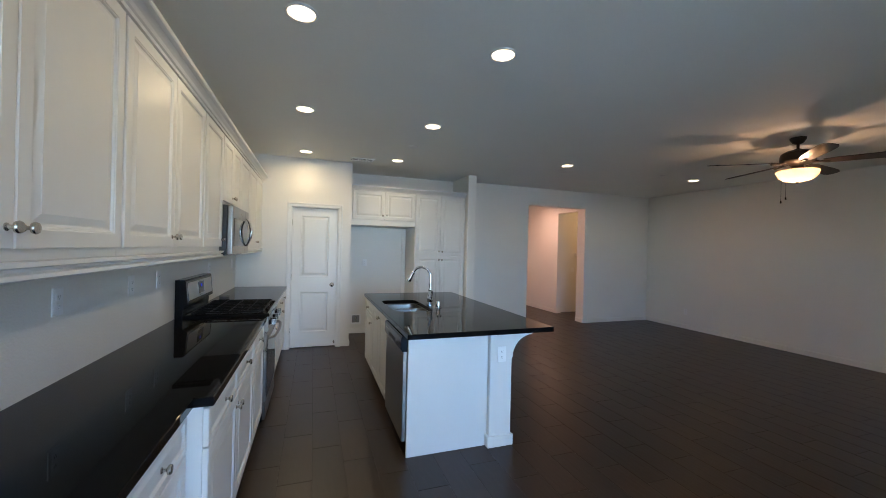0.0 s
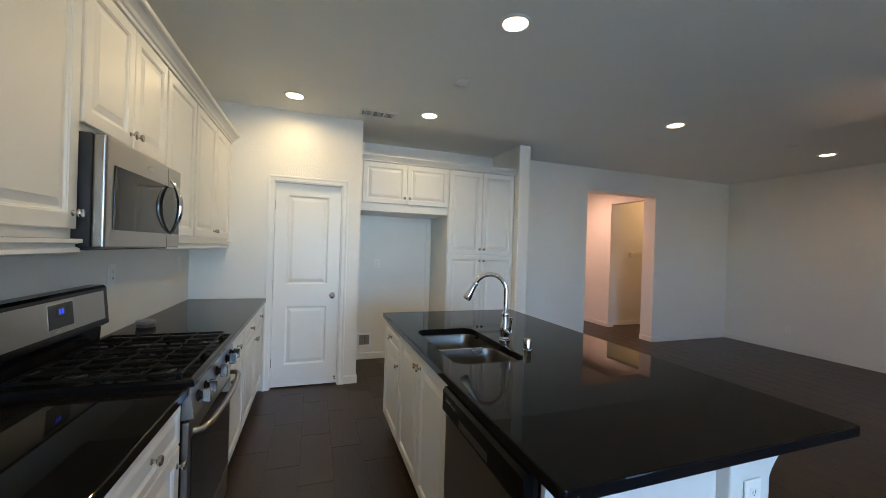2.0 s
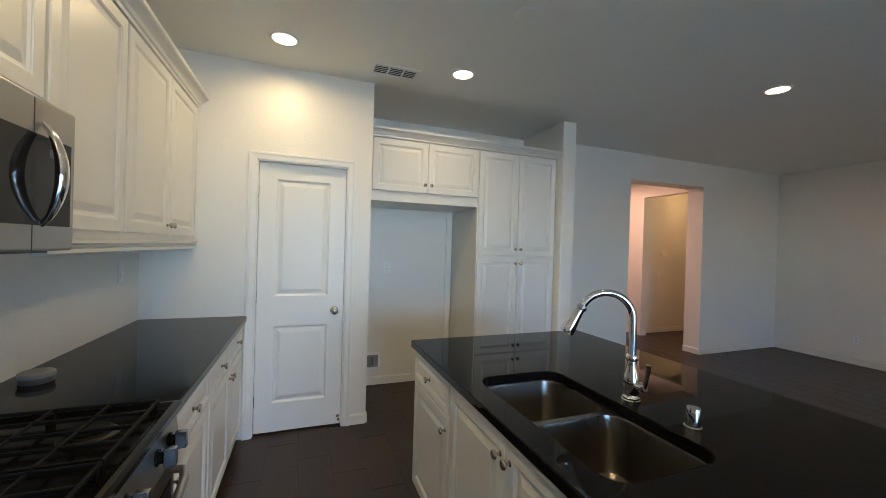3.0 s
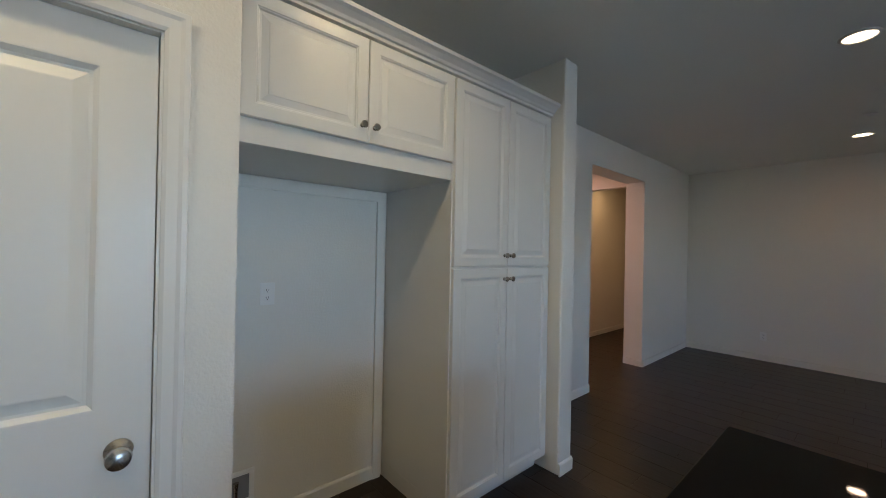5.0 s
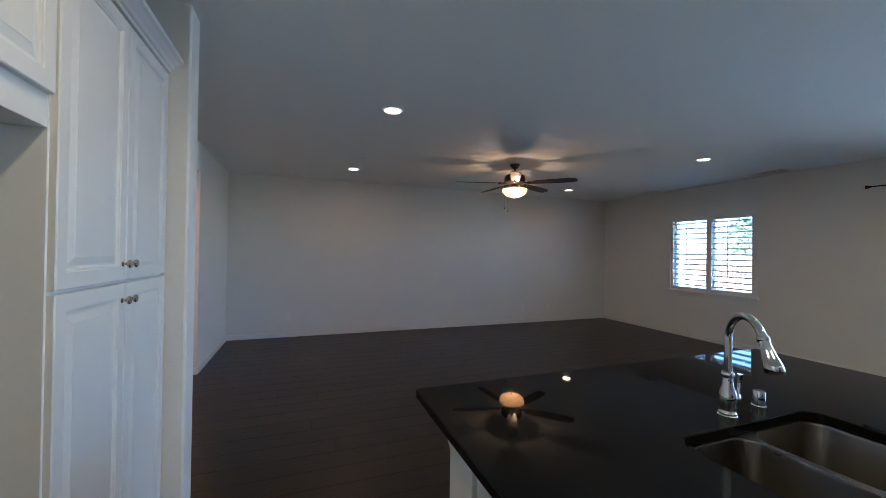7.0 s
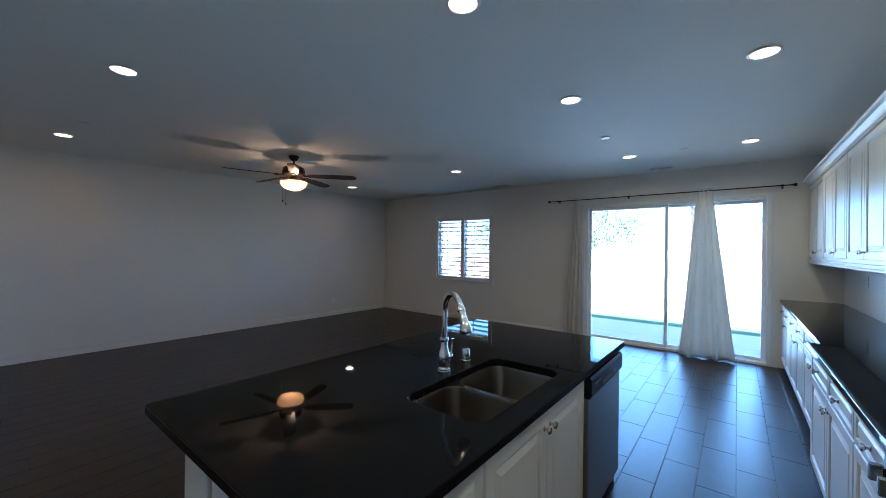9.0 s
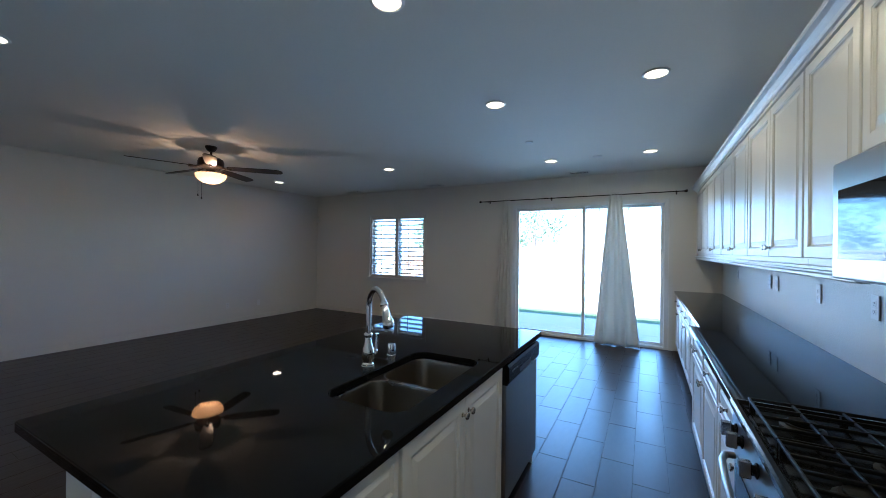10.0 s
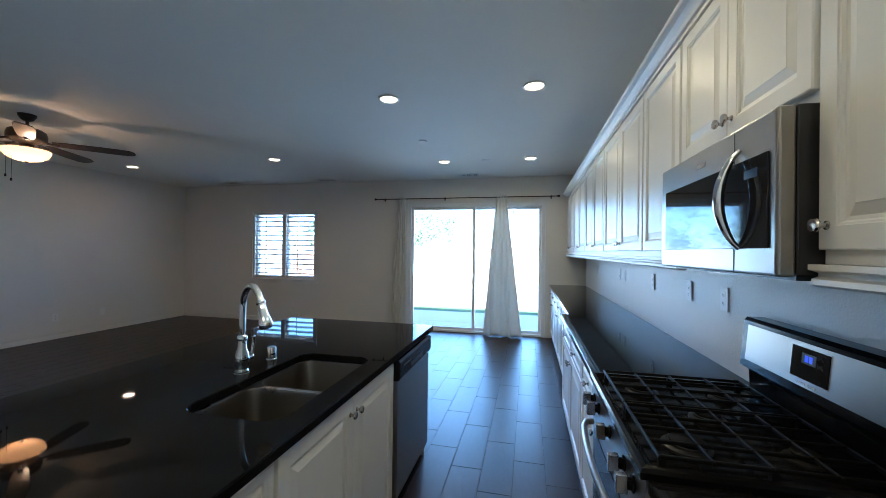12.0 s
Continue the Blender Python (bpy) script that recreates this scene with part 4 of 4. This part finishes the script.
for x0, x1 in ((WX0 + 0.004, mid - 0.001), (mid + 0.001, WX1 - 0.004)):
    bm = bmesh.new()
    st = 0.043
    box(bm, x0, -0.030, WZ0 + 0.004, x0 + st, -0.002, WZ1 - 0.004, 0.003)
    box(bm, x1 - st, -0.030, WZ0 + 0.004, x1, -0.002, WZ1 - 0.004, 0.003)
    box(bm, x0 + st, -0.030, WZ0 + 0.004, x1 - st, -0.002, WZ0 + 0.048, 0.003)
    box(bm, x0 + st, -0.030, WZ1 - 0.048, x1 - st, -0.002, WZ1 - 0.004, 0.003)
    sh = part("shutter", bm, TRIM, win, "white louvred shutter panel")
    nl = 13
    for i in range(nl):
        z = WZ0 + 0.048 + (WZ1 - WZ0 - 0.096) * (i + 0.5) / nl
        bm = bmesh.new()
        prof = [(0.044 * math.cos(a), 0.0060 * math.sin(a)) for a in [k * math.pi / 4 for k in range(8)]]
        tilt = radians(17)
        ra, rb = [], []
        for py, pz in prof:
            yy, zz = py * math.cos(tilt) - pz * math.sin(tilt), py * math.sin(tilt) + pz * math.cos(tilt)
            ra.append(bm.verts.new((x0 + st + 0.002, -0.034 + yy, z + zz)))
            rb.append(bm.verts.new((x1 - st - 0.002, -0.034 + yy, z + zz)))
        for k in range(8):
            bm.faces.new((ra[k], ra[(k + 1) % 8], rb[(k + 1) % 8], rb[k]))
        bm.faces.new(ra)
        bm.faces.new(rb[::-1])
        part("louvre", bm, TRIM, sh)
    bm = bmesh.new()
    xm = x0 + (x1 - x0) * 0.55
    box(bm, xm - 0.007, 0.0105, WZ0 + 0.09, xm + 0.007, 0.0205, WZ1 - 0.09, 0.002)
    part("tilt_rod", bm, TRIM, sh)

# ---------------------------------------------------------------- ceiling fan
fan = thing("ceiling_fan", pose(FAN[0], FAN[1], H - 2.72), "dark bronze five-blade ceiling fan with lit glass bowl", "ceiling fan")
bm = bmesh.new()
lathe(bm, [(0, 2.72 - 0.001), (0.068, 2.72 - 0.001), (0.066, 2.72 - 0.02), (0.045, 2.72 - 0.055), (0.018, 2.72 - 0.070), (0.0, 2.72 - 0.070)], n=28)
part("canopy", bm, BRONZE, fan, smooth=True)
bm = bmesh.new()
lathe(bm, [(0.0125, 2.72 - 0.068), (0.0125, 2.60), (0.03, 2.60), (0.032, 2.585), (0.0, 2.585)], n=16)
part("downrod", bm, BRONZE, fan, smooth=True)
bm = bmesh.new()
lathe(bm, [(0, 2.592), (0.045, 2.590), (0.10, 2.578), (0.135, 2.555), (0.145, 2.52), (0.145, 2.475), (0.125, 2.455), (0.075, 2.445), (0.05, 2.42), (0, 2.42)], n=36)
part("motor", bm, BRONZE, fan, smooth=True)
for k in range(5):
    a = radians(150 + 72 * k)
    turn = Matrix.Rotation(a, 4, "Z")
    pitch = Matrix.Rotation(radians(-11), 4, "X")
    bm = bmesh.new()
    outline = [(0.19, 0.045), (0.30, 0.060), (0.60, 0.070), (0.76, 0.068), (0.82, 0.052), (0.84, 0.02), (0.84, -0.02), (0.82, -0.052), (0.76, -0.068),
               (0.60, -0.070), (0.30, -0.060), (0.19, -0.045)]
    up = [bm.verts.new(turn @ (Vector((0, 0, 2.455)) + pitch @ Vector((x, y, 0.006 - 0.02 * x)))) for x, y in outline]
    dn = [bm.verts.new(turn @ (Vector((0, 0, 2.455)) + pitch @ Vector((x, y, -0.002 - 0.02 * x)))) for x, y in outline]
    bm.faces.new(up)
    bm.faces.new(dn[::-1])
    for i in range(len(outline)):
        j = (i + 1) % len(outline)
        bm.faces.new((up[i], dn[i], dn[j], up[j]))
    blade = part("blade", bm, BLADE, fan, "dark wood blade")
    bm = bmesh.new()
    tube(bm, [turn @ Vector((0.11, 0, 2.462)), turn @ Vector((0.17, 0, 2.448)), turn @ Vector((0.24, 0, 2.446))], [0.016, 0.011, 0.018], 8)
    part("blade_iron", bm, BRONZE, blade)
bm = bmesh.new()
lathe(bm, [(0.05, 2.42), (0.055, 2.405), (0.05, 2.398), (0.0, 2.397)], n=28)
part("light_plate", bm, BRONZE, fan, smooth=True)
bm = bmesh.new()
bowl_profile = [(0.170, 2.372), (0.173, 2.365), (0.168, 2.338), (0.148, 2.303), (0.108, 2.275), (0.055, 2.260), (0, 2.258)]
lathe(bm, bowl_profile, n=40)
part("glass_bowl", bm, BOWL, fan, "glowing frosted glass bowl", True)
bm = bmesh.new()
lathe(bm, [(0, 2.2575), (0.014, 2.255), (0.016, 2.248), (0.006, 2.240), (0, 2.239)], n=14)
part("finial", bm, BRONZE, fan, smooth=True)
for dx, zl in ((0.05, 2.09), (-0.03, 2.045)):
    bm = bmesh.new()
    tube(bm, [(dx, 0.12, 2.40), (dx, 0.125, 2.30), (dx, 0.125, zl + 0.03)], 0.0018, 6)
    lathe(bm, [(0, zl + 0.03), (0.006, zl + 0.022), (0.008, zl), (0, zl - 0.004)], (dx, 0.125, 0), n=10)
    part("pull_chain", bm, BRONZE, fan)

# ---------------------------------------------------------------- ceiling fittings


def downlight(x, y):
    ob = thing("recessed_light", pose(x, y, H), "round white recessed ceiling light, switched on", "ceiling light", "recessed ceiling lights")
    bm = bmesh.new()
    lathe(bm, [(0.070, -0.0005), (0.088, -0.0005), (0.090, -0.004), (0.086, -0.008), (0.074, -0.010), (0.070, -0.006), (0.070, -0.0005)], n=32)
    part("trim_ring", bm, TRIM, ob, smooth=True)
    bm = bmesh.new()
    lathe(bm, [(0.0695, -0.001), (0.0695, -0.005), (0, -0.006)], n=32)
    part("lens", bm, LENS, ob, "glowing lens")
    return ob


for lx, ly in DOWNLIGHTS + HALL_LIGHTS:
    downlight(lx, ly)


def ceiling_vent(cx, cy, w, d):
    ob = thing("ceiling_vent", pose(cx, cy, H), "white slatted ceiling air vent", "air vent", "ceiling vents")
    bm = bmesh.new()
    for b in ((-w / 2, -d / 2, w / 2, -d / 2 + 0.022), (-w / 2, d / 2 - 0.022, w / 2, d / 2), (-w / 2, -d / 2 + 0.022, -w / 2 + 0.022, d / 2 - 0.022),
              (w / 2 - 0.022, -d / 2 + 0.022, w / 2, d / 2 - 0.022), (-0.055, -d / 2 + 0.022, -0.045, d / 2 - 0.022), (0.055, -d / 2 + 0.022, 0.065, d / 2 - 0.022)):
        box(bm, b[0], b[1], -0.010, b[2], b[3], -0.0005)
    part("frame", bm, TRIM, ob)
    bm = bmesh.new()
    # flat dark sheet: the duct's shade put into colour behind the slats
    box(bm, -w / 2 + 0.022, -d / 2 + 0.022, -0.002, w / 2 - 0.022, d / 2 - 0.022, -0.0006)
    part("duct_shade", bm, SLOT, ob)
    n = 5
    for i in range(n):
        y = -d / 2 + 0.022 + (d - 0.044) * (i + 0.5) / n
        bm = bmesh.new()
        prism(bm, [(-w / 2 + 0.022, -0.0060), (w / 2 - 0.022, -0.0060), (w / 2 - 0.022, -0.0085), (-w / 2 + 0.022, -0.0085)], y - 0.0022, y + 0.0022)
        part("slat", bm, TRIM, ob)
    return ob


ceiling_vent(1.680, 6.855, 0.35, 0.18)
ceiling_vent(1.970, 0.292, 0.32, 0.18)
ceiling_vent(4.672, 0.252, 0.32, 0.16)
ceiling_vent(6.771, 0.245, 0.32, 0.16)
for x, y, r, name, label, cat in ((2.190, 5.895, 0.062, "sprinkler_cover", "round flat white sprinkler cover on the ceiling", "sprinkler"),
                                  (2.215, 2.320, 0.045, "smoke_detector", "round white smoke detector on the ceiling", "smoke detector"),
                                  (1.590, 1.268, 0.062, "sprinkler_cover", "round flat white sprinkler cover on the ceiling", "sprinkler"),
                                  (6.300, 5.900, 0.045, "sprinkler_cover", "round flat white sprinkler cover on the ceiling", "sprinkler")):
    bm = bmesh.new()
    hgt = 0.014 if name == "smoke_detector" else 0.008
    lathe(bm, [(0, H - 0.0005), (r, H - 0.0005), (r, H - hgt * 0.6), (r * 0.9, H - hgt), (0, H - hgt)], (x, y, 0), n=28)
    solid(name, bm, TRIM, label, cat, smooth=True)


# ---------------------------------------------------------------- outlets and switches
def plate(m, kind, label, group="wall plates", w=0.072, h=0.117):
    """A wall plate that faces -y of its pose: outlet, switch or blank."""
    name = {"outlet": "wall_outlet", "switch": "light_switch", "blank": "wall_outlet"}[kind]
    ob = thing(name, m, label, "outlet" if kind != "switch" else "light switch", group)
    bm = bmesh.new()
    box(bm, -w / 2, -0.006, -h / 2, w / 2, -0.0005, h / 2, 0.003, 2)
    cover = part("cover_plate", bm, PLATE, ob)
    if kind == "outlet":
        for z in (-0.020, 0.020):
            bm = bmesh.new()
            box(bm, -0.017, -0.0085, z - 0.014, 0.017, -0.0062, z + 0.014, 0.002)
            face = part("socket", bm, PLATE, cover)
            bm = bmesh.new()
            for x in (-0.007, 0.005):
                box(bm, x, -0.0092, z - 0.004, x + 0.002, -0.0086, z + 0.006)
            box(bm, -0.002, -0.0092, z - 0.011, 0.002, -0.0086, z - 0.007)
            part("slot", bm, SLOT, face)
    elif kind == "switch":
        bm = bmesh.new()
        box(bm, -0.017, -0.0095, -0.034, 0.017, -0.0062, 0.034, 0.002)
        part("rocker", bm, PLATE, cover)
    return ob


for y, kind in ((4.450, "outlet"), (4.045, "outlet"), (3.385, "outlet"), (2.535, "switch"), (2.333, "outlet"), (1.028, "outlet"), (5.753, "outlet"), (6.865, "switch")):
    plate(pose(XL + 0.001, y, 1.232, rz=90), kind, "white wall plate above the black worktop")
plate(pose(1.890, YB - 0.001, 1.215), "outlet", "white wall outlet in the refrigerator recess")
plate(pose(2.420, 3.929, 0.70), "outlet", "white outlet on the island post")
plate(pose(XR - 0.001, 2.23, 0.34, rz=-90), "outlet", "low white outlet on the bare living room wall")
plate(pose(XR - 0.001, 6.87, 0.34, rz=-90), "outlet", "low white outlet on the bare living room wall")
plate(pose(XR - 0.001, 1.57, 0.33, rz=-90), "blank", "low white cover plate on the bare living room wall")
plate(pose(7.15, 9.089, 1.04), "switch", "white light switch on the corridor wall")
bm = bmesh.new()
box(bm, 7.20, 9.064, 1.385, 7.33, 9.0895, 1.475, 0.006, 2)
solid("thermostat", bm, PLATE, "small white thermostat on the corridor wall", "thermostat")
bm = bmesh.new()
box(bm, XR - 0.075, 0.012, 2.10, XR - 0.015, 0.060, 2.20, 0.012, 3)
solid("alarm_sensor", bm, PLATE, "small white alarm sensor in the upper wall corner", "sensor")

# water box low in the recess
wb = thing("valve_box", pose(1.760, YB - 0.001, 0.245), "recessed white ice maker valve box low on the wall", "valve box")
bm = bmesh.new()
for b in ((-0.085, -0.085, 0.085, -0.062), (-0.085, 0.062, 0.085, 0.085), (-0.085, -0.062, -0.062, 0.062), (0.062, -0.062, 0.085, 0.062)):
    box(bm, b[0], -0.010, b[1], b[2], -0.0005, b[3], 0.002)
part("frame", bm, PLATE, wb)
bm = bmesh.new()
box(bm, -0.062, -0.002, -0.062, 0.062, -0.0006, 0.062)
part("back_plate", bm, material("grey_back", (0.25, 0.25, 0.25), 0.6), wb)
bm = bmesh.new()
tube(bm, [(0, -0.012, -0.045), (0, -0.012, 0.01), (0, -0.012, 0.035)], [0.008, 0.011, 0.014], 10)
part("valve", bm, NICKEL, wb)

# small round tin on the worktop beside the range
tin = thing("round_tin", pose(0.165, 5.91, 0.900), "small grey round tin on the black worktop", "tin")
bm = bmesh.new()
lathe(bm, [(0, 0), (0.046, 0), (0.048, 0.003), (0.048, 0.022), (0, 0.022)], n=28)
part("base", bm, material("grey_tin", (0.10, 0.10, 0.095), 0.45), tin, smooth=True)
bm = bmesh.new()
lathe(bm, [(0, 0.0222), (0.051, 0.0222), (0.051, 0.036), (0.048, 0.039), (0, 0.039)], n=28)
part("lid", bm, material("pale_tin", (0.20, 0.20, 0.19), 0.4), tin, smooth=True)

# ---------------------------------------------------------------- garden
bm = bmesh.new()
box(bm, -150, -300, -0.55, 150, 120, -0.25)
solid("ground", bm, GRAVEL, "pale sunlit dry ground around the house", "ground", kind="structure")
bm = bmesh.new()
for i in range(4):
    box(bm, -3.0 + 3.4 * i + 0.004, -2.80, -0.25, -3.0 + 3.4 * (i + 1) - 0.004, -1.45, -0.10, 0.006)
    box(bm, -3.0 + 3.4 * i + 0.004, -1.442, -0.25, -3.0 + 3.4 * (i + 1) - 0.004, -0.205, -0.10, 0.006)
solid("patio", bm, CONCRETE, "pale concrete patio slabs with scored joints", "patio", kind="structure")
bm = bmesh.new()
box(bm, -12, -3.75, -0.249, 16, -2.81, -0.115, 0.02)
solid("lawn", bm, TURF, "strip of green turf beyond the patio", "grass", kind="stuff")
bm = bmesh.new()
box(bm, -22, -11.2, -0.26, 26, -11.0, 1.55)
box(bm, -22, -11.24, 1.55, 26, -10.96, 1.62)
solid("garden_wall", bm, BLOCK, "pale block wall at the end of the garden", "wall", kind="structure")
fence = thing("fence", pose(7.2, -6.2, -0.25), "reddish wooden fence in the garden", "fence")
board = bmesh.new()
box(board, -0.055, -0.01, 0.05, 0.055, 0.01, 1.50, 0.004)
first = part("board", board, FENCE, fence)
first.location = (0, 0, 0)
for i in range(1, 22):
    b = new("board", first.data)
    b.parent, b.location = fence, (0.145 * i, 0, 0.006 * ((i * 7) % 3))
for z in (0.3, 1.2):
    bm = bmesh.new()
    box(bm, -0.07, 0.011, z, 3.12, 0.05, z + 0.09)
    part("rail", bm, FENCE, fence)


def palm(x, y, height, seed):
    rnd = random.Random(seed)
    ob = thing("palm_tree", pose(x, y, -0.26), "tall palm tree with drooping green fronds", "tree", "garden trees")
    bm = bmesh.new()
    tube(bm, [(0.05 * math.sin(i * 0.7), 0.03 * i, height * i / 10) for i in range(11)], [0.17 - 0.006 * i for i in range(11)], 10)
    part("trunk", bm, BARK, ob, smooth=True)
    bm = bmesh.new()
    topp = Vector((0.05 * math.sin(7), 0.3, height))
    for k in range(26):
        a, rise, length = rnd.uniform(0, 6.283), rnd.uniform(-0.35, 1.1), rnd.uniform(1.3, 2.0)
        side = Vector((-math.sin(a), math.cos(a), 0))
        prev = None
        for i in range(13):
            s = i / 12
            p = topp + Vector((math.cos(a), math.sin(a), 0)) * length * s * math.cos(rise * 0.6) + Vector((0, 0, length * (rise * s - 0.95 * s * s)))
            if prev:
                for sg in (1, -1):
                    tip = p + side * sg * (0.42 * math.sin(math.pi * min(s + 0.08, 1)) + 0.05) + Vector((0, 0, -0.16))
                    bm.faces.new((bm.verts.new(prev), bm.verts.new(p), bm.verts.new(tip)))
            prev = p
    part("crown", bm, LEAF, ob)
    return ob


def broadleaf(x, y, height, spread, seed):
    rnd = random.Random(seed)
    ob = thing("tree", pose(x, y, -0.26), "leafy green tree beyond the garden wall", "tree", "garden trees")
    bm = bmesh.new()
    tube(bm, [(0, 0, 0), (0.04, 0.02, height * 0.25), (0.0, 0.05, height * 0.5), (0.08, 0, height * 0.8)], [0.16, 0.12, 0.09, 0.03], 9)
    tips = []
    for k in range(9):
        a, z0 = rnd.uniform(0, 6.283), height * rnd.uniform(0.3, 0.65)
        e = Vector((math.cos(a) * spread * rnd.uniform(0.5, 0.9), math.sin(a) * spread * rnd.uniform(0.5, 0.9), z0 + height * rnd.uniform(0.1, 0.35)))
        tube(bm, [(0.02, 0.03, z0), (e.x * 0.5, e.y * 0.5, (z0 + e.z) / 2 + 0.1), tuple(e)], [0.05, 0.035, 0.012], 6)
        tips.append(e)
    part("trunk", bm, BARK, ob, smooth=True)
    tips += [Vector((0, 0, height * 0.9)), Vector((0.2, 0.1, height * 0.75))]
    bm = bmesh.new()
    for e in tips:
        for _ in range(130):
            d = Vector((rnd.gauss(0, 1), rnd.gauss(0, 1), rnd.gauss(0, 0.75)))
            p = e + d * spread * 0.24
            u = Vector((rnd.uniform(-1, 1), rnd.uniform(-1, 1), rnd.uniform(-1, 1))).normalized()
            v = u.orthogonal().normalized()
            s = rnd.uniform(0.06, 0.12)
            bm.faces.new([bm.verts.new(p + q) for q in (u * s, v * s * 0.45, -u * s, -v * s * 0.45)])
    part("crown", bm, LEAF, ob)
    return ob


palm(-1.0, -14.5, 5.2, 4)
palm(3.1, -19.0, 6.4, 9)
broadleaf(8.4, -9.2, 3.9, 1.5, 2)
broadleaf(6.6, -14.6, 4.2, 1.8, 5)
broadleaf(11.5, -12.4, 4.0, 1.6, 7)
broadleaf(-4.5, -12.8, 4.6, 2.0, 11)

# ---------------------------------------------------------------- floor tiles, the nearest as pieces of their own
TW, TL, GAP = 0.2020, 0.610, 0.0032
tile_meshes = {}


def tile_mesh(w, d):
    key = (round(w, 3), round(d, 3))
    if key not in tile_meshes:
        bm = bmesh.new()
        c = 0.0012
        lo = [bm.verts.new(p) for p in ((0, 0, -0.0038), (w, 0, -0.0038), (w, d, -0.0038), (0, d, -0.0038))]
        mi = [bm.verts.new(p) for p in ((0, 0, -0.0008), (w, 0, -0.0008), (w, d, -0.0008), (0, d, -0.0008))]
        hi = [bm.verts.new(p) for p in ((c, c, 0), (w - c, c, 0), (w - c, d - c, 0), (c, d - c, 0))]
        for a, b in ((lo, mi), (mi, hi)):
            for i in range(4):
                bm.faces.new((a[i], a[(i + 1) % 4], b[(i + 1) % 4], b[i]))
        bm.faces.new(hi)
        me = bpy.data.meshes.new("floor_tile")
        bm.to_mesh(me)
        bm.free()
        me.materials.append(TILE)
        tile_meshes[key] = me
    return tile_meshes[key]


far_verts, far_faces = [], []
near = 0
x_start = 0.87 - 4 * (TW + GAP)
col = 0
x = x_start
while x < 9.4:
    y = -0.1 - (col * 0.37 % 1.0) * (TL + GAP)
    while y < 10.8:
        x0, x1 = max(x, XL + 0.001), min(x + TW, 9.4)
        top_y = YO + 0.2 if x1 < 4.85 or x0 > 9.4 else 10.8
        if x0 > XR:
            y_low = YO + 0.24
        else:
            y_low = 0.001
        y0, y1 = max(y, y_low), min(y + TL, top_y)
        hidden = x1 < 0.58 or (1.80 < x0 and x1 < 2.30 and 4.05 < y0 and y1 < 6.08)
        if x1 - x0 > 0.02 and y1 - y0 > 0.02 and not hidden:
            if x0 < 4.3 and near < 300:
                ob = new("floor_tile", tile_mesh(x1 - x0, y1 - y0))
                ob.parent = floor
                ob.location = (x0, y0, 0)
                near += 1
            else:
                n = len(far_verts)
                c = 0.0012
                for inset, z in ((0, -0.0038), (0, -0.0008), (c, 0)):
                    far_verts += [(x0 + inset, y0 + inset, z), (x1 - inset, y0 + inset, z), (x1 - inset, y1 - inset, z), (x0 + inset, y1 - inset, z)]
                for r in (0, 4):
                    for i in range(4):
                        j = (i + 1) % 4
                        far_faces.append((n + r + i, n + r + j, n + r + 4 + j, n + r + 4 + i))
                far_faces.append((n + 8, n + 9, n + 10, n + 11))
        y += TL + GAP
    x += TW + GAP
    col += 1
me = bpy.data.meshes.new("floor_tiles_far")
me.from_pydata(far_verts, [], far_faces)
me.materials.append(TILE_JOINED)
far = new("floor_tiles_far", me)
far.parent = floor
far["kind"] = "stuff"
